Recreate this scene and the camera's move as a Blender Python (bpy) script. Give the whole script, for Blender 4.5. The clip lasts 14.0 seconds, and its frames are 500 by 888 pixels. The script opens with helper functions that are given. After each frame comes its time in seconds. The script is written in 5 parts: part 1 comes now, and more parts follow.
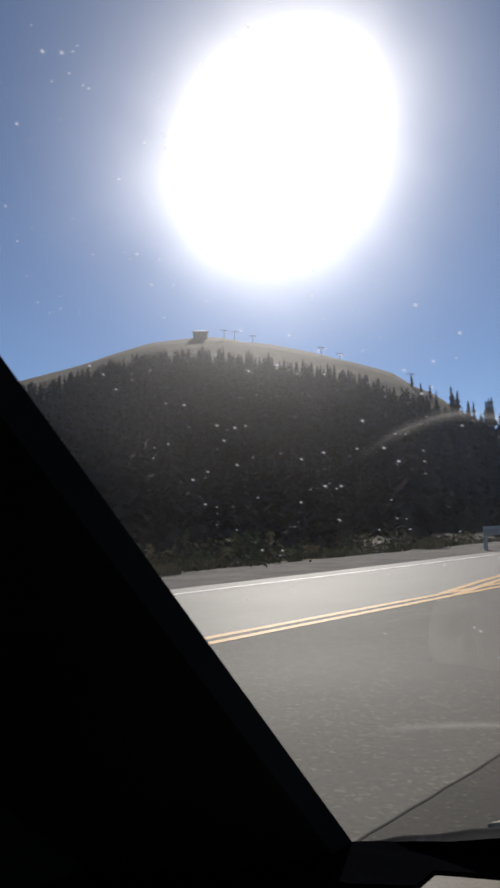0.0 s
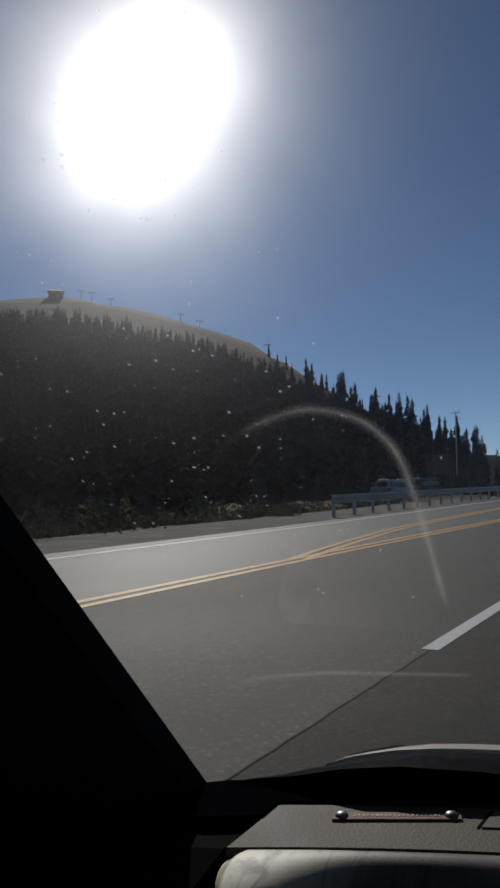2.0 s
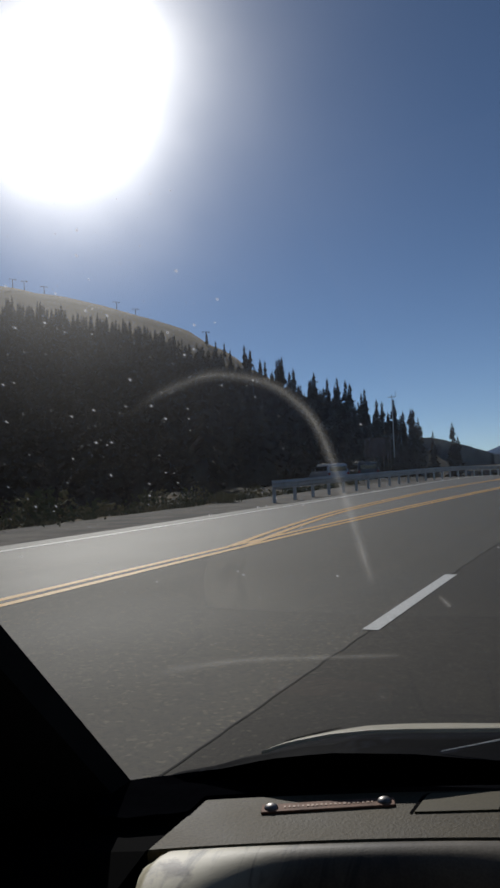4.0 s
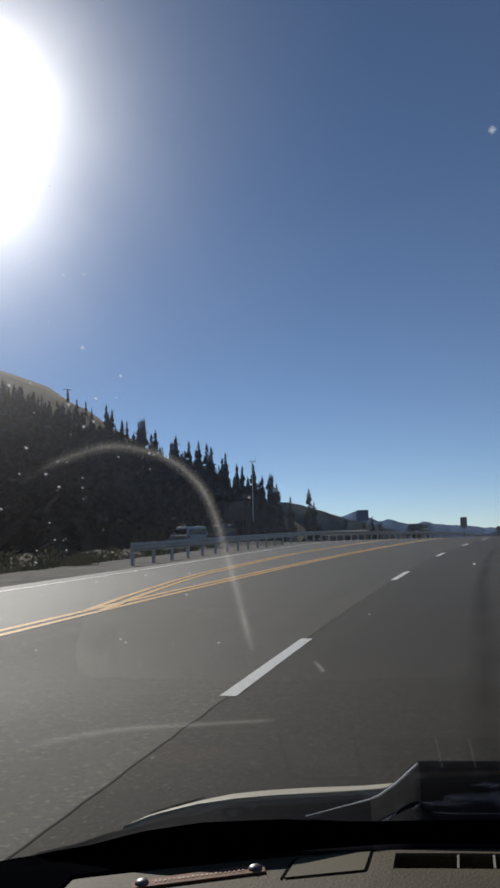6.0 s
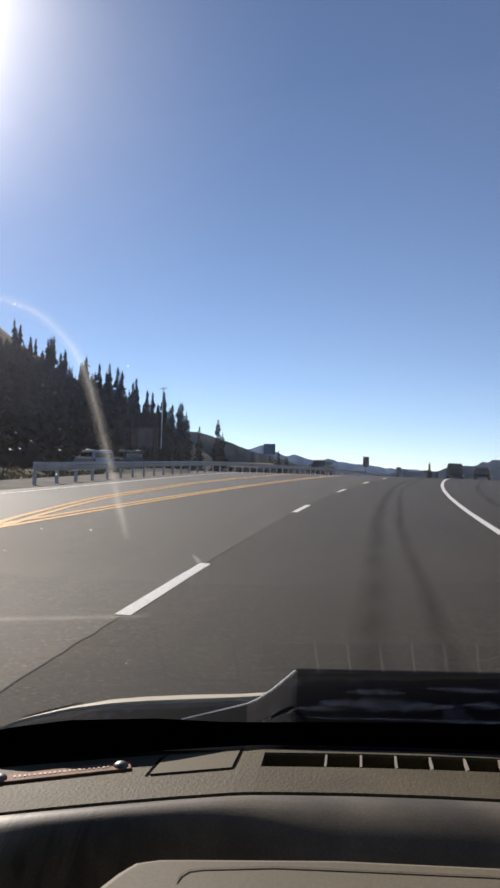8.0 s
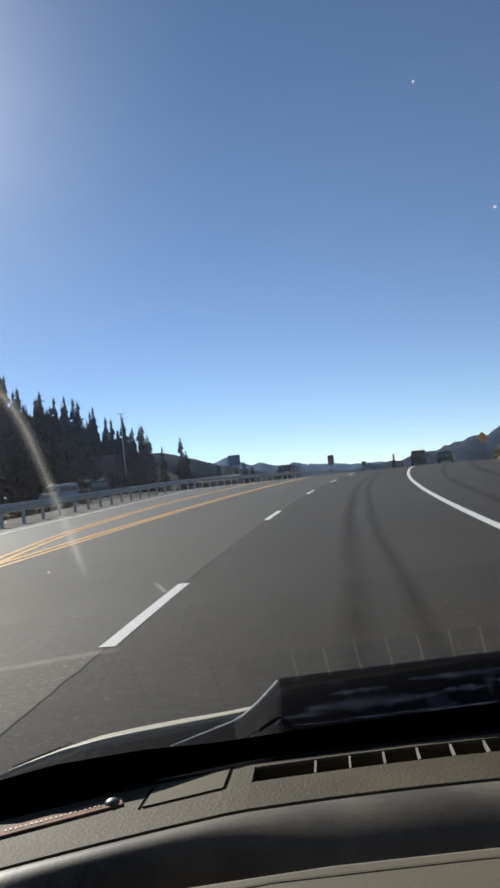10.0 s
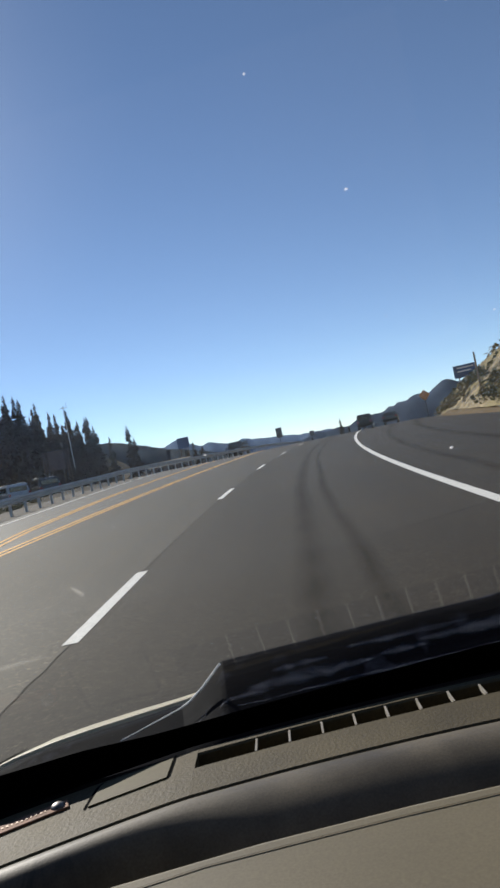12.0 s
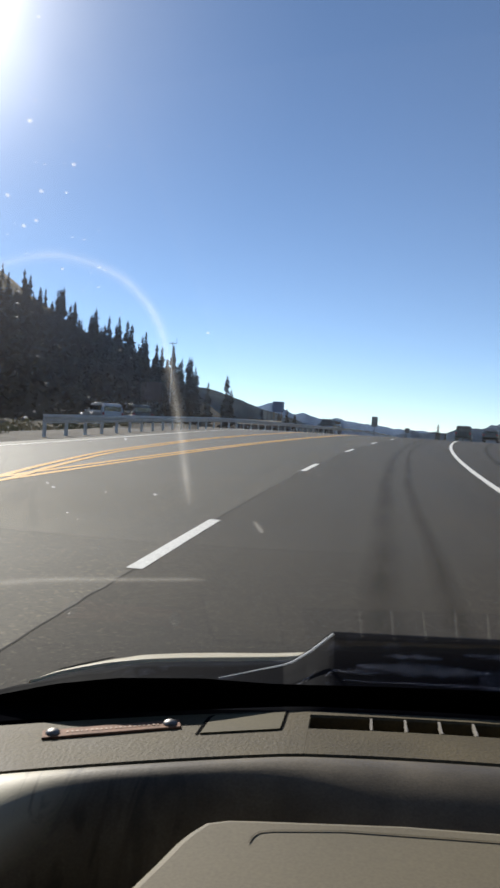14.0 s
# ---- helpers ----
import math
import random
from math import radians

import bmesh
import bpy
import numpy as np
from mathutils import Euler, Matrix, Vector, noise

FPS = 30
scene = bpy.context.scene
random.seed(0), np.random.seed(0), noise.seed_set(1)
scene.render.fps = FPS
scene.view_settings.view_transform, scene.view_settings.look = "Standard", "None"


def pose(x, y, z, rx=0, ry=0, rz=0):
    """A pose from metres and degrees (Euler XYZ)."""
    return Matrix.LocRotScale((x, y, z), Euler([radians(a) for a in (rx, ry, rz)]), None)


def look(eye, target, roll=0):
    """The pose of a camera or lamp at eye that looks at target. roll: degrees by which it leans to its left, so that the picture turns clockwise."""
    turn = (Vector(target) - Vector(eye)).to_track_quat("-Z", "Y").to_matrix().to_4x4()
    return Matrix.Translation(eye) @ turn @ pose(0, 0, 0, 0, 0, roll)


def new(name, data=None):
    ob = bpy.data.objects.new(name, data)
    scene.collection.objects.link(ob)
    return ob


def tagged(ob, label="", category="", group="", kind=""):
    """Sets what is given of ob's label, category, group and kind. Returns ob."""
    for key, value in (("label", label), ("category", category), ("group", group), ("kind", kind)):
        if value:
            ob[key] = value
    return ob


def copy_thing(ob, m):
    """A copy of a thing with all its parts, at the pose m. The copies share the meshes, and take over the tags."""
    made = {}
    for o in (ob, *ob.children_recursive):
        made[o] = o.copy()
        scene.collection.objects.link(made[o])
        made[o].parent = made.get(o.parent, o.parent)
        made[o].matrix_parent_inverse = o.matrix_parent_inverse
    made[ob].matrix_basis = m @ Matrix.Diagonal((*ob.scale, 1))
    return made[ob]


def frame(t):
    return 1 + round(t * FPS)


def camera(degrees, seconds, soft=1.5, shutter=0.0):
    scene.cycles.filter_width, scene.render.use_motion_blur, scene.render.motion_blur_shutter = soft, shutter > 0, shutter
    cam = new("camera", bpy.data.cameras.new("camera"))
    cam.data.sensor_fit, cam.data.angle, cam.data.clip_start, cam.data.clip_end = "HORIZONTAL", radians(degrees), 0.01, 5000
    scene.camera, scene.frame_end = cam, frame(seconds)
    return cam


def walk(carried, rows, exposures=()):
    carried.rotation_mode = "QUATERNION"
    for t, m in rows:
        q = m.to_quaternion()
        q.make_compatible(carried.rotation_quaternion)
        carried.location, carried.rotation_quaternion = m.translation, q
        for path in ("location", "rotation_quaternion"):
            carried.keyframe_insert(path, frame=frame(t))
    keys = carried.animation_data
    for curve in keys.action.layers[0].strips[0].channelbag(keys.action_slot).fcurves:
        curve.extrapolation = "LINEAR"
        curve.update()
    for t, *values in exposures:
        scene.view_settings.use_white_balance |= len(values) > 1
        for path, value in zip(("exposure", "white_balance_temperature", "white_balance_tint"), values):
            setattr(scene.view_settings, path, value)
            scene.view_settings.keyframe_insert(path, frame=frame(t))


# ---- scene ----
# A car stands on a mountain road; the camera is held at the driver's place and pans across the windscreen.
# x to the car's right, y ahead, z up. The asphalt under the car is at ROAD_Z.

# ---- camera ----
# seconds, eye x y z, yaw to the left, tilt up, lean, in degrees
PATH = [
    (0.0, -0.017, -0.011, 1.371, 40.55, 6.50, -1.03),
    (0.5, 0.019, -0.012, 1.385, 34.47, 5.66, -5.36),
    (1.0, 0.023, -0.013, 1.373, 31.87, 4.01, -5.39),
    (1.5, 0.015, -0.054, 1.365, 30.82, 2.15, -1.61),
    (2.0, 0.012, -0.069, 1.378, 29.84, 3.88, -0.64),
    (2.5, 0.006, -0.033, 1.367, 28.91, 2.20, -2.48),
    (3.0, 0.006, -0.042, 1.358, 27.91, 1.95, -2.51),
    (3.5, 0.012, -0.028, 1.376, 25.04, 3.57, -2.39),
    (4.0, 0.009, -0.019, 1.369, 25.38, 2.83, -2.23),
    (4.2, 0.015, -0.038, 1.361, 23.21, 3.94, -2.04),
    (6.3, -0.002, -0.050, 1.375, 14.55, 7.14, -1.21),
    (6.5, -0.000, -0.033, 1.373, 14.11, 5.19, -1.22),
    (7.0, -0.002, -0.011, 1.357, 9.96, 0.63, -1.16),
    (7.5, 0.004, -0.001, 1.345, 8.64, -0.83, 0.94),
    (8.0, 0.006, -0.001, 1.342, 8.07, 1.95, 1.84),
    (8.5, 0.020, 0.000, 1.339, 8.35, 1.88, -3.21),
    (9.0, 0.009, -0.003, 1.330, 8.99, 2.79, -1.38),
    (9.2, 0.010, -0.011, 1.341, 6.67, 4.75, -3.16),
    (11.3, 0.048, 0.007, 1.352, 5.09, -1.57, -8.78),
    (11.5, 0.052, 0.001, 1.357, 3.55, -0.65, -9.11),
    (12.0, 0.058, -0.007, 1.350, 1.74, 0.51, -11.78),
    (12.5, 0.064, 0.001, 1.349, -0.80, 0.87, -12.00),
    (13.0, 0.052, -0.003, 1.353, 0.90, -0.52, -6.31),
    (13.5, 0.008, 0.004, 1.354, 3.57, -0.80, -0.22),
    (14.0, -0.037, -0.003, 1.348, 8.53, -1.29, 3.28),
]


def held(x, y, z, yaw, tilt, lean):
    a, b = radians(yaw), radians(tilt)
    ahead = Vector((-math.sin(a) * math.cos(b), math.cos(a) * math.cos(b), math.sin(b)))
    eye = Vector((x, y, z))
    return look(eye, eye + ahead, lean)


cam = camera(36.25, 14.0, soft=2.7, shutter=0.2)
walk(cam, [(r[0], held(*r[1:])) for r in PATH],
     exposures=[(0.0, -0.12, 6600, 12), (0.3, -0.6, 6400, 10), (0.6, -1.08, 6400, 10), (1.5, -1.02, 6400, 10), (3.0, -0.86, 6400, 10), (4.2, -0.68, 6400, 10), (6.3, -0.28, 6600, 10), (6.7, -0.16, 6800, 12), (7.1, 0.22, 6950, 15), (8.0, 0.42, 6950, 15), (8.5, 0.22, 6700, 11), (9.2, 0.24, 6500, 8), (11.3, 0.48, 6700, 9), (12.0, 0.44, 6700, 9), (12.5, 0.3, 6700, 9), (13.2, 0.4, 6700, 9), (14.0, 0.54, 6700, 9)])

# ---- world and sun ----
SUN_AZ, SUN_EL = -37.2, 28.1          # degrees from +y towards +x, and above the horizon
world = bpy.data.worlds.new("sky")
scene.world = world
world.use_nodes = True
wn, wl = world.node_tree.nodes, world.node_tree.links
sky = wn.new("ShaderNodeTexSky")
sky.sky_type = "NISHITA"
sky.sun_disc = False
sky.sun_elevation = radians(SUN_EL)
sky.sun_rotation = radians(SUN_AZ)
sky.altitude = 3000
sky.air_density, sky.dust_density, sky.ozone_density = 0.78, 0.35, 2.6
wn["Background"].inputs["Strength"].default_value = 0.10
wl.new(sky.outputs[0], wn["Background"].inputs["Color"])

sun_data = bpy.data.lights.new("sun", "SUN")
sun_data.energy, sun_data.angle, sun_data.color = 4.0, radians(0.53), (1.0, 0.965, 0.91)
sun = new("sun", sun_data)
_a, _e = radians(SUN_AZ), radians(SUN_EL)
SUN_DIR = Vector((math.sin(_a) * math.cos(_e), math.cos(_a) * math.cos(_e), math.sin(_e)))
sun.matrix_world = look(SUN_DIR * 50, (0, 0, 0))


# ---- materials ----
def material(name, c1, c2=None, scale=5.0, detail=6.0, rough=0.7, rough2=None, metal=0.0, bump=0.0, bump_scale=None,
             fine=0.25, spread=(0.35, 0.65), spec=0.5, depth=0.02):
    """Two noises, coarse stains and fine grain, mix two colours; the fine one also gives relief."""
    m = bpy.data.materials.new(name)
    m.use_nodes = True
    n, l = m.node_tree.nodes, m.node_tree.links
    b = n["Principled BSDF"]
    b.inputs["Roughness"].default_value, b.inputs["Metallic"].default_value = rough, metal
    b.inputs["Specular IOR Level"].default_value = spec
    co = n.new("ShaderNodeTexCoord")
    big, small = n.new("ShaderNodeTexNoise"), n.new("ShaderNodeTexNoise")
    for tex, s in ((big, scale), (small, bump_scale or scale * 12)):
        tex.inputs["Scale"].default_value, tex.inputs["Detail"].default_value = s, detail
        l.new(co.outputs["Object"], tex.inputs["Vector"])
    ramp = n.new("ShaderNodeValToRGB")
    ramp.color_ramp.elements[0].position, ramp.color_ramp.elements[1].position = spread
    ramp.color_ramp.elements[0].color = (*c1, 1)
    ramp.color_ramp.elements[1].color = (*(c2 or c1), 1)
    l.new(big.outputs["Fac"], ramp.inputs[0])
    vary = n.new("ShaderNodeMixRGB")
    vary.blend_type = "OVERLAY"
    vary.inputs[0].default_value = fine
    l.new(ramp.outputs[0], vary.inputs[1])
    l.new(small.outputs["Fac"], vary.inputs[2])
    l.new(vary.outputs[0], b.inputs["Base Color"])
    if rough2 is not None:
        rr = n.new("ShaderNodeMapRange")
        rr.inputs["To Min"].default_value, rr.inputs["To Max"].default_value = rough, rough2
        l.new(big.outputs["Fac"], rr.inputs["Value"])
        l.new(rr.outputs[0], b.inputs["Roughness"])
    if bump:
        bp = n.new("ShaderNodeBump")
        bp.inputs["Strength"].default_value, bp.inputs["Distance"].default_value = bump, depth
        l.new(small.outputs["Fac"], bp.inputs["Height"])
        l.new(bp.outputs[0], b.inputs["Normal"])
    return m




def asphalt_material(name, c1, c2, rough, rough2, spec, stone=62, grain=0.7):
    """Coarse worn asphalt: dark binder with paler stones, long worn streaks and patches."""
    m = material(name, c1, c2, 0.30, 10, rough, rough2, bump=0.4, bump_scale=110, fine=0.75, spec=spec, depth=0.006)
    n, l = m.node_tree.nodes, m.node_tree.links
    b_ = n["Principled BSDF"]
    b_.inputs["Specular Tint"].default_value = (1.0, 0.93, 0.83, 1)
    before = b_.inputs["Base Color"].links[0].from_socket
    co = n.new("ShaderNodeTexCoord")
    stones, ramp, add = n.new("ShaderNodeTexVoronoi"), n.new("ShaderNodeValToRGB"), n.new("ShaderNodeMixRGB")
    stones.inputs["Scale"].default_value = stone
    l.new(co.outputs["Object"], stones.inputs["Vector"])
    sep = n.new("ShaderNodeSeparateColor")
    l.new(stones.outputs["Color"], sep.inputs[0])
    l.new(sep.outputs[0], ramp.inputs[0])
    cr = ramp.color_ramp
    cr.elements[0].position, cr.elements[0].color = 0.08, (0.30, 0.30, 0.30, 1)
    cr.elements[1].position, cr.elements[1].color = 0.985, (2.7, 2.85, 3.0, 1)
    for pos, v_ in ((0.30, 0.75), (0.90, 0.95)):
        el = cr.elements.new(pos)
        el.color = (v_, v_, v_, 1)
    add.blend_type = "MULTIPLY"
    add.inputs[0].default_value = grain
    l.new(before, add.inputs[1])
    l.new(ramp.outputs[0], add.inputs[2])
    # streaks along the lanes
    mp, st, mul = n.new("ShaderNodeMapping"), n.new("ShaderNodeTexNoise"), n.new("ShaderNodeMixRGB")
    mp.inputs["Scale"].default_value = (1.6, 0.035, 1.0)
    st.inputs["Scale"].default_value, st.inputs["Detail"].default_value = 1.0, 6.0
    l.new(co.outputs["Object"], mp.inputs["Vector"])
    l.new(mp.outputs[0], st.inputs["Vector"])
    sr = n.new("ShaderNodeValToRGB")
    sr.color_ramp.elements[0].position, sr.color_ramp.elements[0].color = 0.35, (0.72, 0.72, 0.72, 1)
    sr.color_ramp.elements[1].position, sr.color_ramp.elements[1].color = 0.65, (1.15, 1.14, 1.12, 1)
    l.new(st.outputs["Fac"], sr.inputs[0])
    mul.blend_type = "MULTIPLY"
    mul.inputs[0].default_value = 1.0
    l.new(add.outputs[0], mul.inputs[1])
    l.new(sr.outputs[0], mul.inputs[2])
    l.new(mul.outputs[0], b_.inputs["Base Color"])
    return m


ASPHALT = asphalt_material("asphalt", (0.0185, 0.0139, 0.0088), (0.0310, 0.0235, 0.0151), 0.74, 0.88, 0.24)
WORN_ASPHALT = asphalt_material("worn_asphalt", (0.0285, 0.0222, 0.0122), (0.0470, 0.0367, 0.0205), 0.70, 0.84, 0.36, 46, 0.92)
PALE_ASPHALT = asphalt_material("polished_pale_asphalt", (0.041, 0.0355, 0.0245), (0.063, 0.0545, 0.0385), 0.64, 0.76, 0.45)
GRAVEL = material("gravel_shoulder", (0.042, 0.033, 0.022), (0.135, 0.108, 0.076), 1.1, 10, 0.95, bump=0.9, bump_scale=18, fine=0.6)
WHITE_LINE = material("white_road_paint", (0.74, 0.71, 0.64), (0.90, 0.87, 0.80), 24, 8, 0.6, bump=0.3, bump_scale=60, fine=0.5, spec=0.2, depth=0.003)
YELLOW_LINE = material("yellow_road_paint", (0.80, 0.40, 0.075), (0.90, 0.50, 0.12), 9, 8, 0.6, bump=0.3, bump_scale=60, fine=0.5, spec=0.15, depth=0.003)
TAR = material("tar_and_rubber_marks", (0.008, 0.008, 0.008), (0.016, 0.015, 0.014), 2, 6, 0.8, fine=0.4, spec=0.1)
TYRE_MARK = material("tyre_darkened_asphalt", (0.014, 0.0114, 0.0082), (0.024, 0.0195, 0.014), 0.8, 8, 0.7, 0.82, bump=0.4, bump_scale=90, fine=0.6, spec=0.12, depth=0.006)
def worn_edges(m, most, spots=0.9):
    """Lets the asphalt show through a mark, fully along its two edges and in worn spots."""
    n, l = m.node_tree.nodes, m.node_tree.links
    uv, sep, ramp, clear, mix = n.new("ShaderNodeUVMap"), n.new("ShaderNodeSeparateXYZ"), n.new("ShaderNodeValToRGB"), n.new("ShaderNodeBsdfTransparent"), n.new("ShaderNodeMixShader")
    spot, rng_, mul = n.new("ShaderNodeTexNoise"), n.new("ShaderNodeMapRange"), n.new("ShaderNodeMath")
    uv.uv_map = "across"
    l.new(uv.outputs[0], sep.inputs[0])
    l.new(sep.outputs["X"], ramp.inputs[0])
    ramp.color_ramp.elements[0].color, ramp.color_ramp.elements[1].color = (0, 0, 0, 1), (0, 0, 0, 1)
    ramp.color_ramp.elements.new(0.5).color = (most, most, most, 1)
    spot.inputs["Scale"].default_value, spot.inputs["Detail"].default_value = spots, 6.0
    l.new(n.new("ShaderNodeTexCoord").outputs["Object"], spot.inputs["Vector"])
    rng_.inputs["From Min"].default_value, rng_.inputs["From Max"].default_value = 0.15, 0.6
    l.new(spot.outputs["Fac"], rng_.inputs["Value"])
    mul.operation = "MULTIPLY"
    l.new(ramp.outputs[0], mul.inputs[0])
    l.new(rng_.outputs[0], mul.inputs[1])
    l.new(mul.outputs[0], mix.inputs[0])
    l.new(clear.outputs[0], mix.inputs[1])
    l.new(n["Principled BSDF"].outputs[0], mix.inputs[2])
    l.new(mix.outputs[0], n["Material Output"].inputs["Surface"])


worn_edges(TYRE_MARK, 0.36)
NEEDLES = material("spruce_needles", (0.054, 0.044, 0.038), (0.096, 0.079, 0.066), 0.6, 6, 0.95, fine=0.4, spec=0.0)
BARK = material("bark", (0.06, 0.045, 0.035), (0.11, 0.085, 0.065), 3, 6, 0.95, bump=0.5)
STEEL = material("galvanised_steel", (0.40, 0.40, 0.39), (0.54, 0.54, 0.52), 2, 6, 0.5, metal=0.35, fine=0.3)
DARK_STEEL = material("dark_steel", (0.06, 0.06, 0.06), (0.10, 0.10, 0.10), 3, 5, 0.6, metal=0.5)
POST_WOOD = material("weathered_wood", (0.12, 0.09, 0.065), (0.22, 0.17, 0.12), 2, 6, 0.9, bump=0.4)
HUT_WALL = material("hut_wall", (0.10, 0.08, 0.07), (0.16, 0.13, 0.11), 0.6, 5, 0.9)
VAN_WHITE = material("white_coach_paint", (0.66, 0.66, 0.64), (0.78, 0.78, 0.76), 0.8, 4, 0.35)
DARK_GLASS = material("dark_car_glass", (0.012, 0.013, 0.015), None, 1, 2, 0.08)
RUBBER = material("tyre_rubber", (0.018, 0.018, 0.018), (0.03, 0.03, 0.03), 5, 4, 0.85)
BLACK_PAINT = material("black_car_paint", (0.012, 0.012, 0.014), (0.02, 0.02, 0.022), 1, 3, 0.18)
GREY_PAINT = material("grey_car_paint", (0.08, 0.085, 0.09), (0.12, 0.125, 0.13), 1, 3, 0.25, metal=0.4)
RED_LAMP = material("red_lamp_glass", (0.25, 0.015, 0.012), None, 2, 3, 0.2)
LAMP_GLASS = material("headlamp_glass", (0.6, 0.62, 0.64), None, 2, 3, 0.1)
SIGN_BLUE = material("blue_sign_panel", (0.02, 0.06, 0.16), (0.03, 0.08, 0.2), 1, 4, 0.5)
SIGN_BACK = material("sign_back_metal", (0.10, 0.10, 0.10), (0.16, 0.16, 0.16), 1, 4, 0.5, metal=0.5)
BOARD = material("red_brown_board", (0.115, 0.078, 0.066), (0.155, 0.110, 0.094), 1, 4, 0.8)
SIGN_MARK = material("pale_sign_marks", (0.7, 0.7, 0.68), None, 2, 3, 0.5)
# far hills: the haze of distance is put into these blue base colours
FAR_HAZE = material("haze_blue_ridge", (0.10, 0.14, 0.21), (0.13, 0.18, 0.27), 0.004, 8, 1.0, spec=0.0, fine=0.1)
FAR_WOOD_HAZE = material("haze_blue_wooded_hill", (0.028, 0.042, 0.064), (0.062, 0.080, 0.115), 0.012, 8, 1.0, spec=0.0, fine=0.3)
NEAR_WOOD_HAZE = material("haze_tinted_dark_hill", (0.032, 0.042, 0.054), (0.062, 0.072, 0.080), 0.05, 10, 1.0, spec=0.0, fine=0.5, bump_scale=0.4)
ROCK = material("rock_cutting", (0.15, 0.122, 0.066), (0.46, 0.355, 0.20), 0.7, 14, 0.95, bump=1.0, bump_scale=5, fine=0.85, depth=0.2)
DRY_WEED = material("dry_weeds", (0.16, 0.13, 0.05), (0.28, 0.22, 0.10), 3, 4, 0.9)
BUSH_GREEN = material("roadside_bush", (0.06, 0.07, 0.025), (0.13, 0.12, 0.045), 3, 4, 0.9)
# car interior
DASH = material("beige_dash_vinyl", (0.067, 0.0515, 0.0245), (0.102, 0.079, 0.0385), 11, 8, 0.60, 0.76, bump=0.5, bump_scale=330, fine=0.45, depth=0.0012, spec=0.34)
DASH_ROLL = material("worn_vinyl_sun_highlight", (0.085, 0.070, 0.048), (0.140, 0.116, 0.080), 16, 8, 0.42, 0.58, bump=0.14, bump_scale=520, fine=0.4, depth=0.001, spec=0.38)
HOOD_VINYL = material("beige_hood_vinyl", (0.127, 0.104, 0.060), (0.158, 0.130, 0.077), 6, 6, 0.6, 0.75, bump=0.14, bump_scale=520, fine=0.3, depth=0.0008)
BLACK_TRIM = material("black_trim", (0.003, 0.003, 0.0035), (0.005, 0.005, 0.0055), 9, 5, 0.9, bump=0.2, bump_scale=400, spec=0.02, depth=0.0003)
PILLAR_TRIM = material("dark_pillar_trim", (0.016, 0.015, 0.014), (0.022, 0.021, 0.02), 9, 5, 0.9, bump=0.2, bump_scale=400, spec=0.2, depth=0.0003)
BONNET = material("pale_gold_paint", (0.40, 0.345, 0.235), (0.46, 0.40, 0.28), 3, 5, 0.5, metal=0.0, spec=0.35)
COWL = material("dusty_black_cowl", (0.0025, 0.003, 0.0055), (0.040, 0.044, 0.062), 24, 10, 0.6, 0.8, fine=0.6, spread=(0.58, 0.80), spec=0.015)
VELVET = material("deep_black_trim", (0.0034, 0.0036, 0.0046), (0.0054, 0.0057, 0.0072), 9, 5, 0.95, spec=0.0)
COPPER = material("worn_copper", (0.15, 0.075, 0.044), (0.26, 0.135, 0.082), 60, 6, 0.75, metal=0.1, bump=0.25, bump_scale=300, depth=0.0006)
RIVET = material("rivet_steel", (0.20, 0.19, 0.18), (0.34, 0.32, 0.30), 90, 4, 0.45, metal=0.9)
HEADLINER = material("headliner_cloth", (0.09, 0.085, 0.075), (0.11, 0.105, 0.09), 30, 4, 0.95)


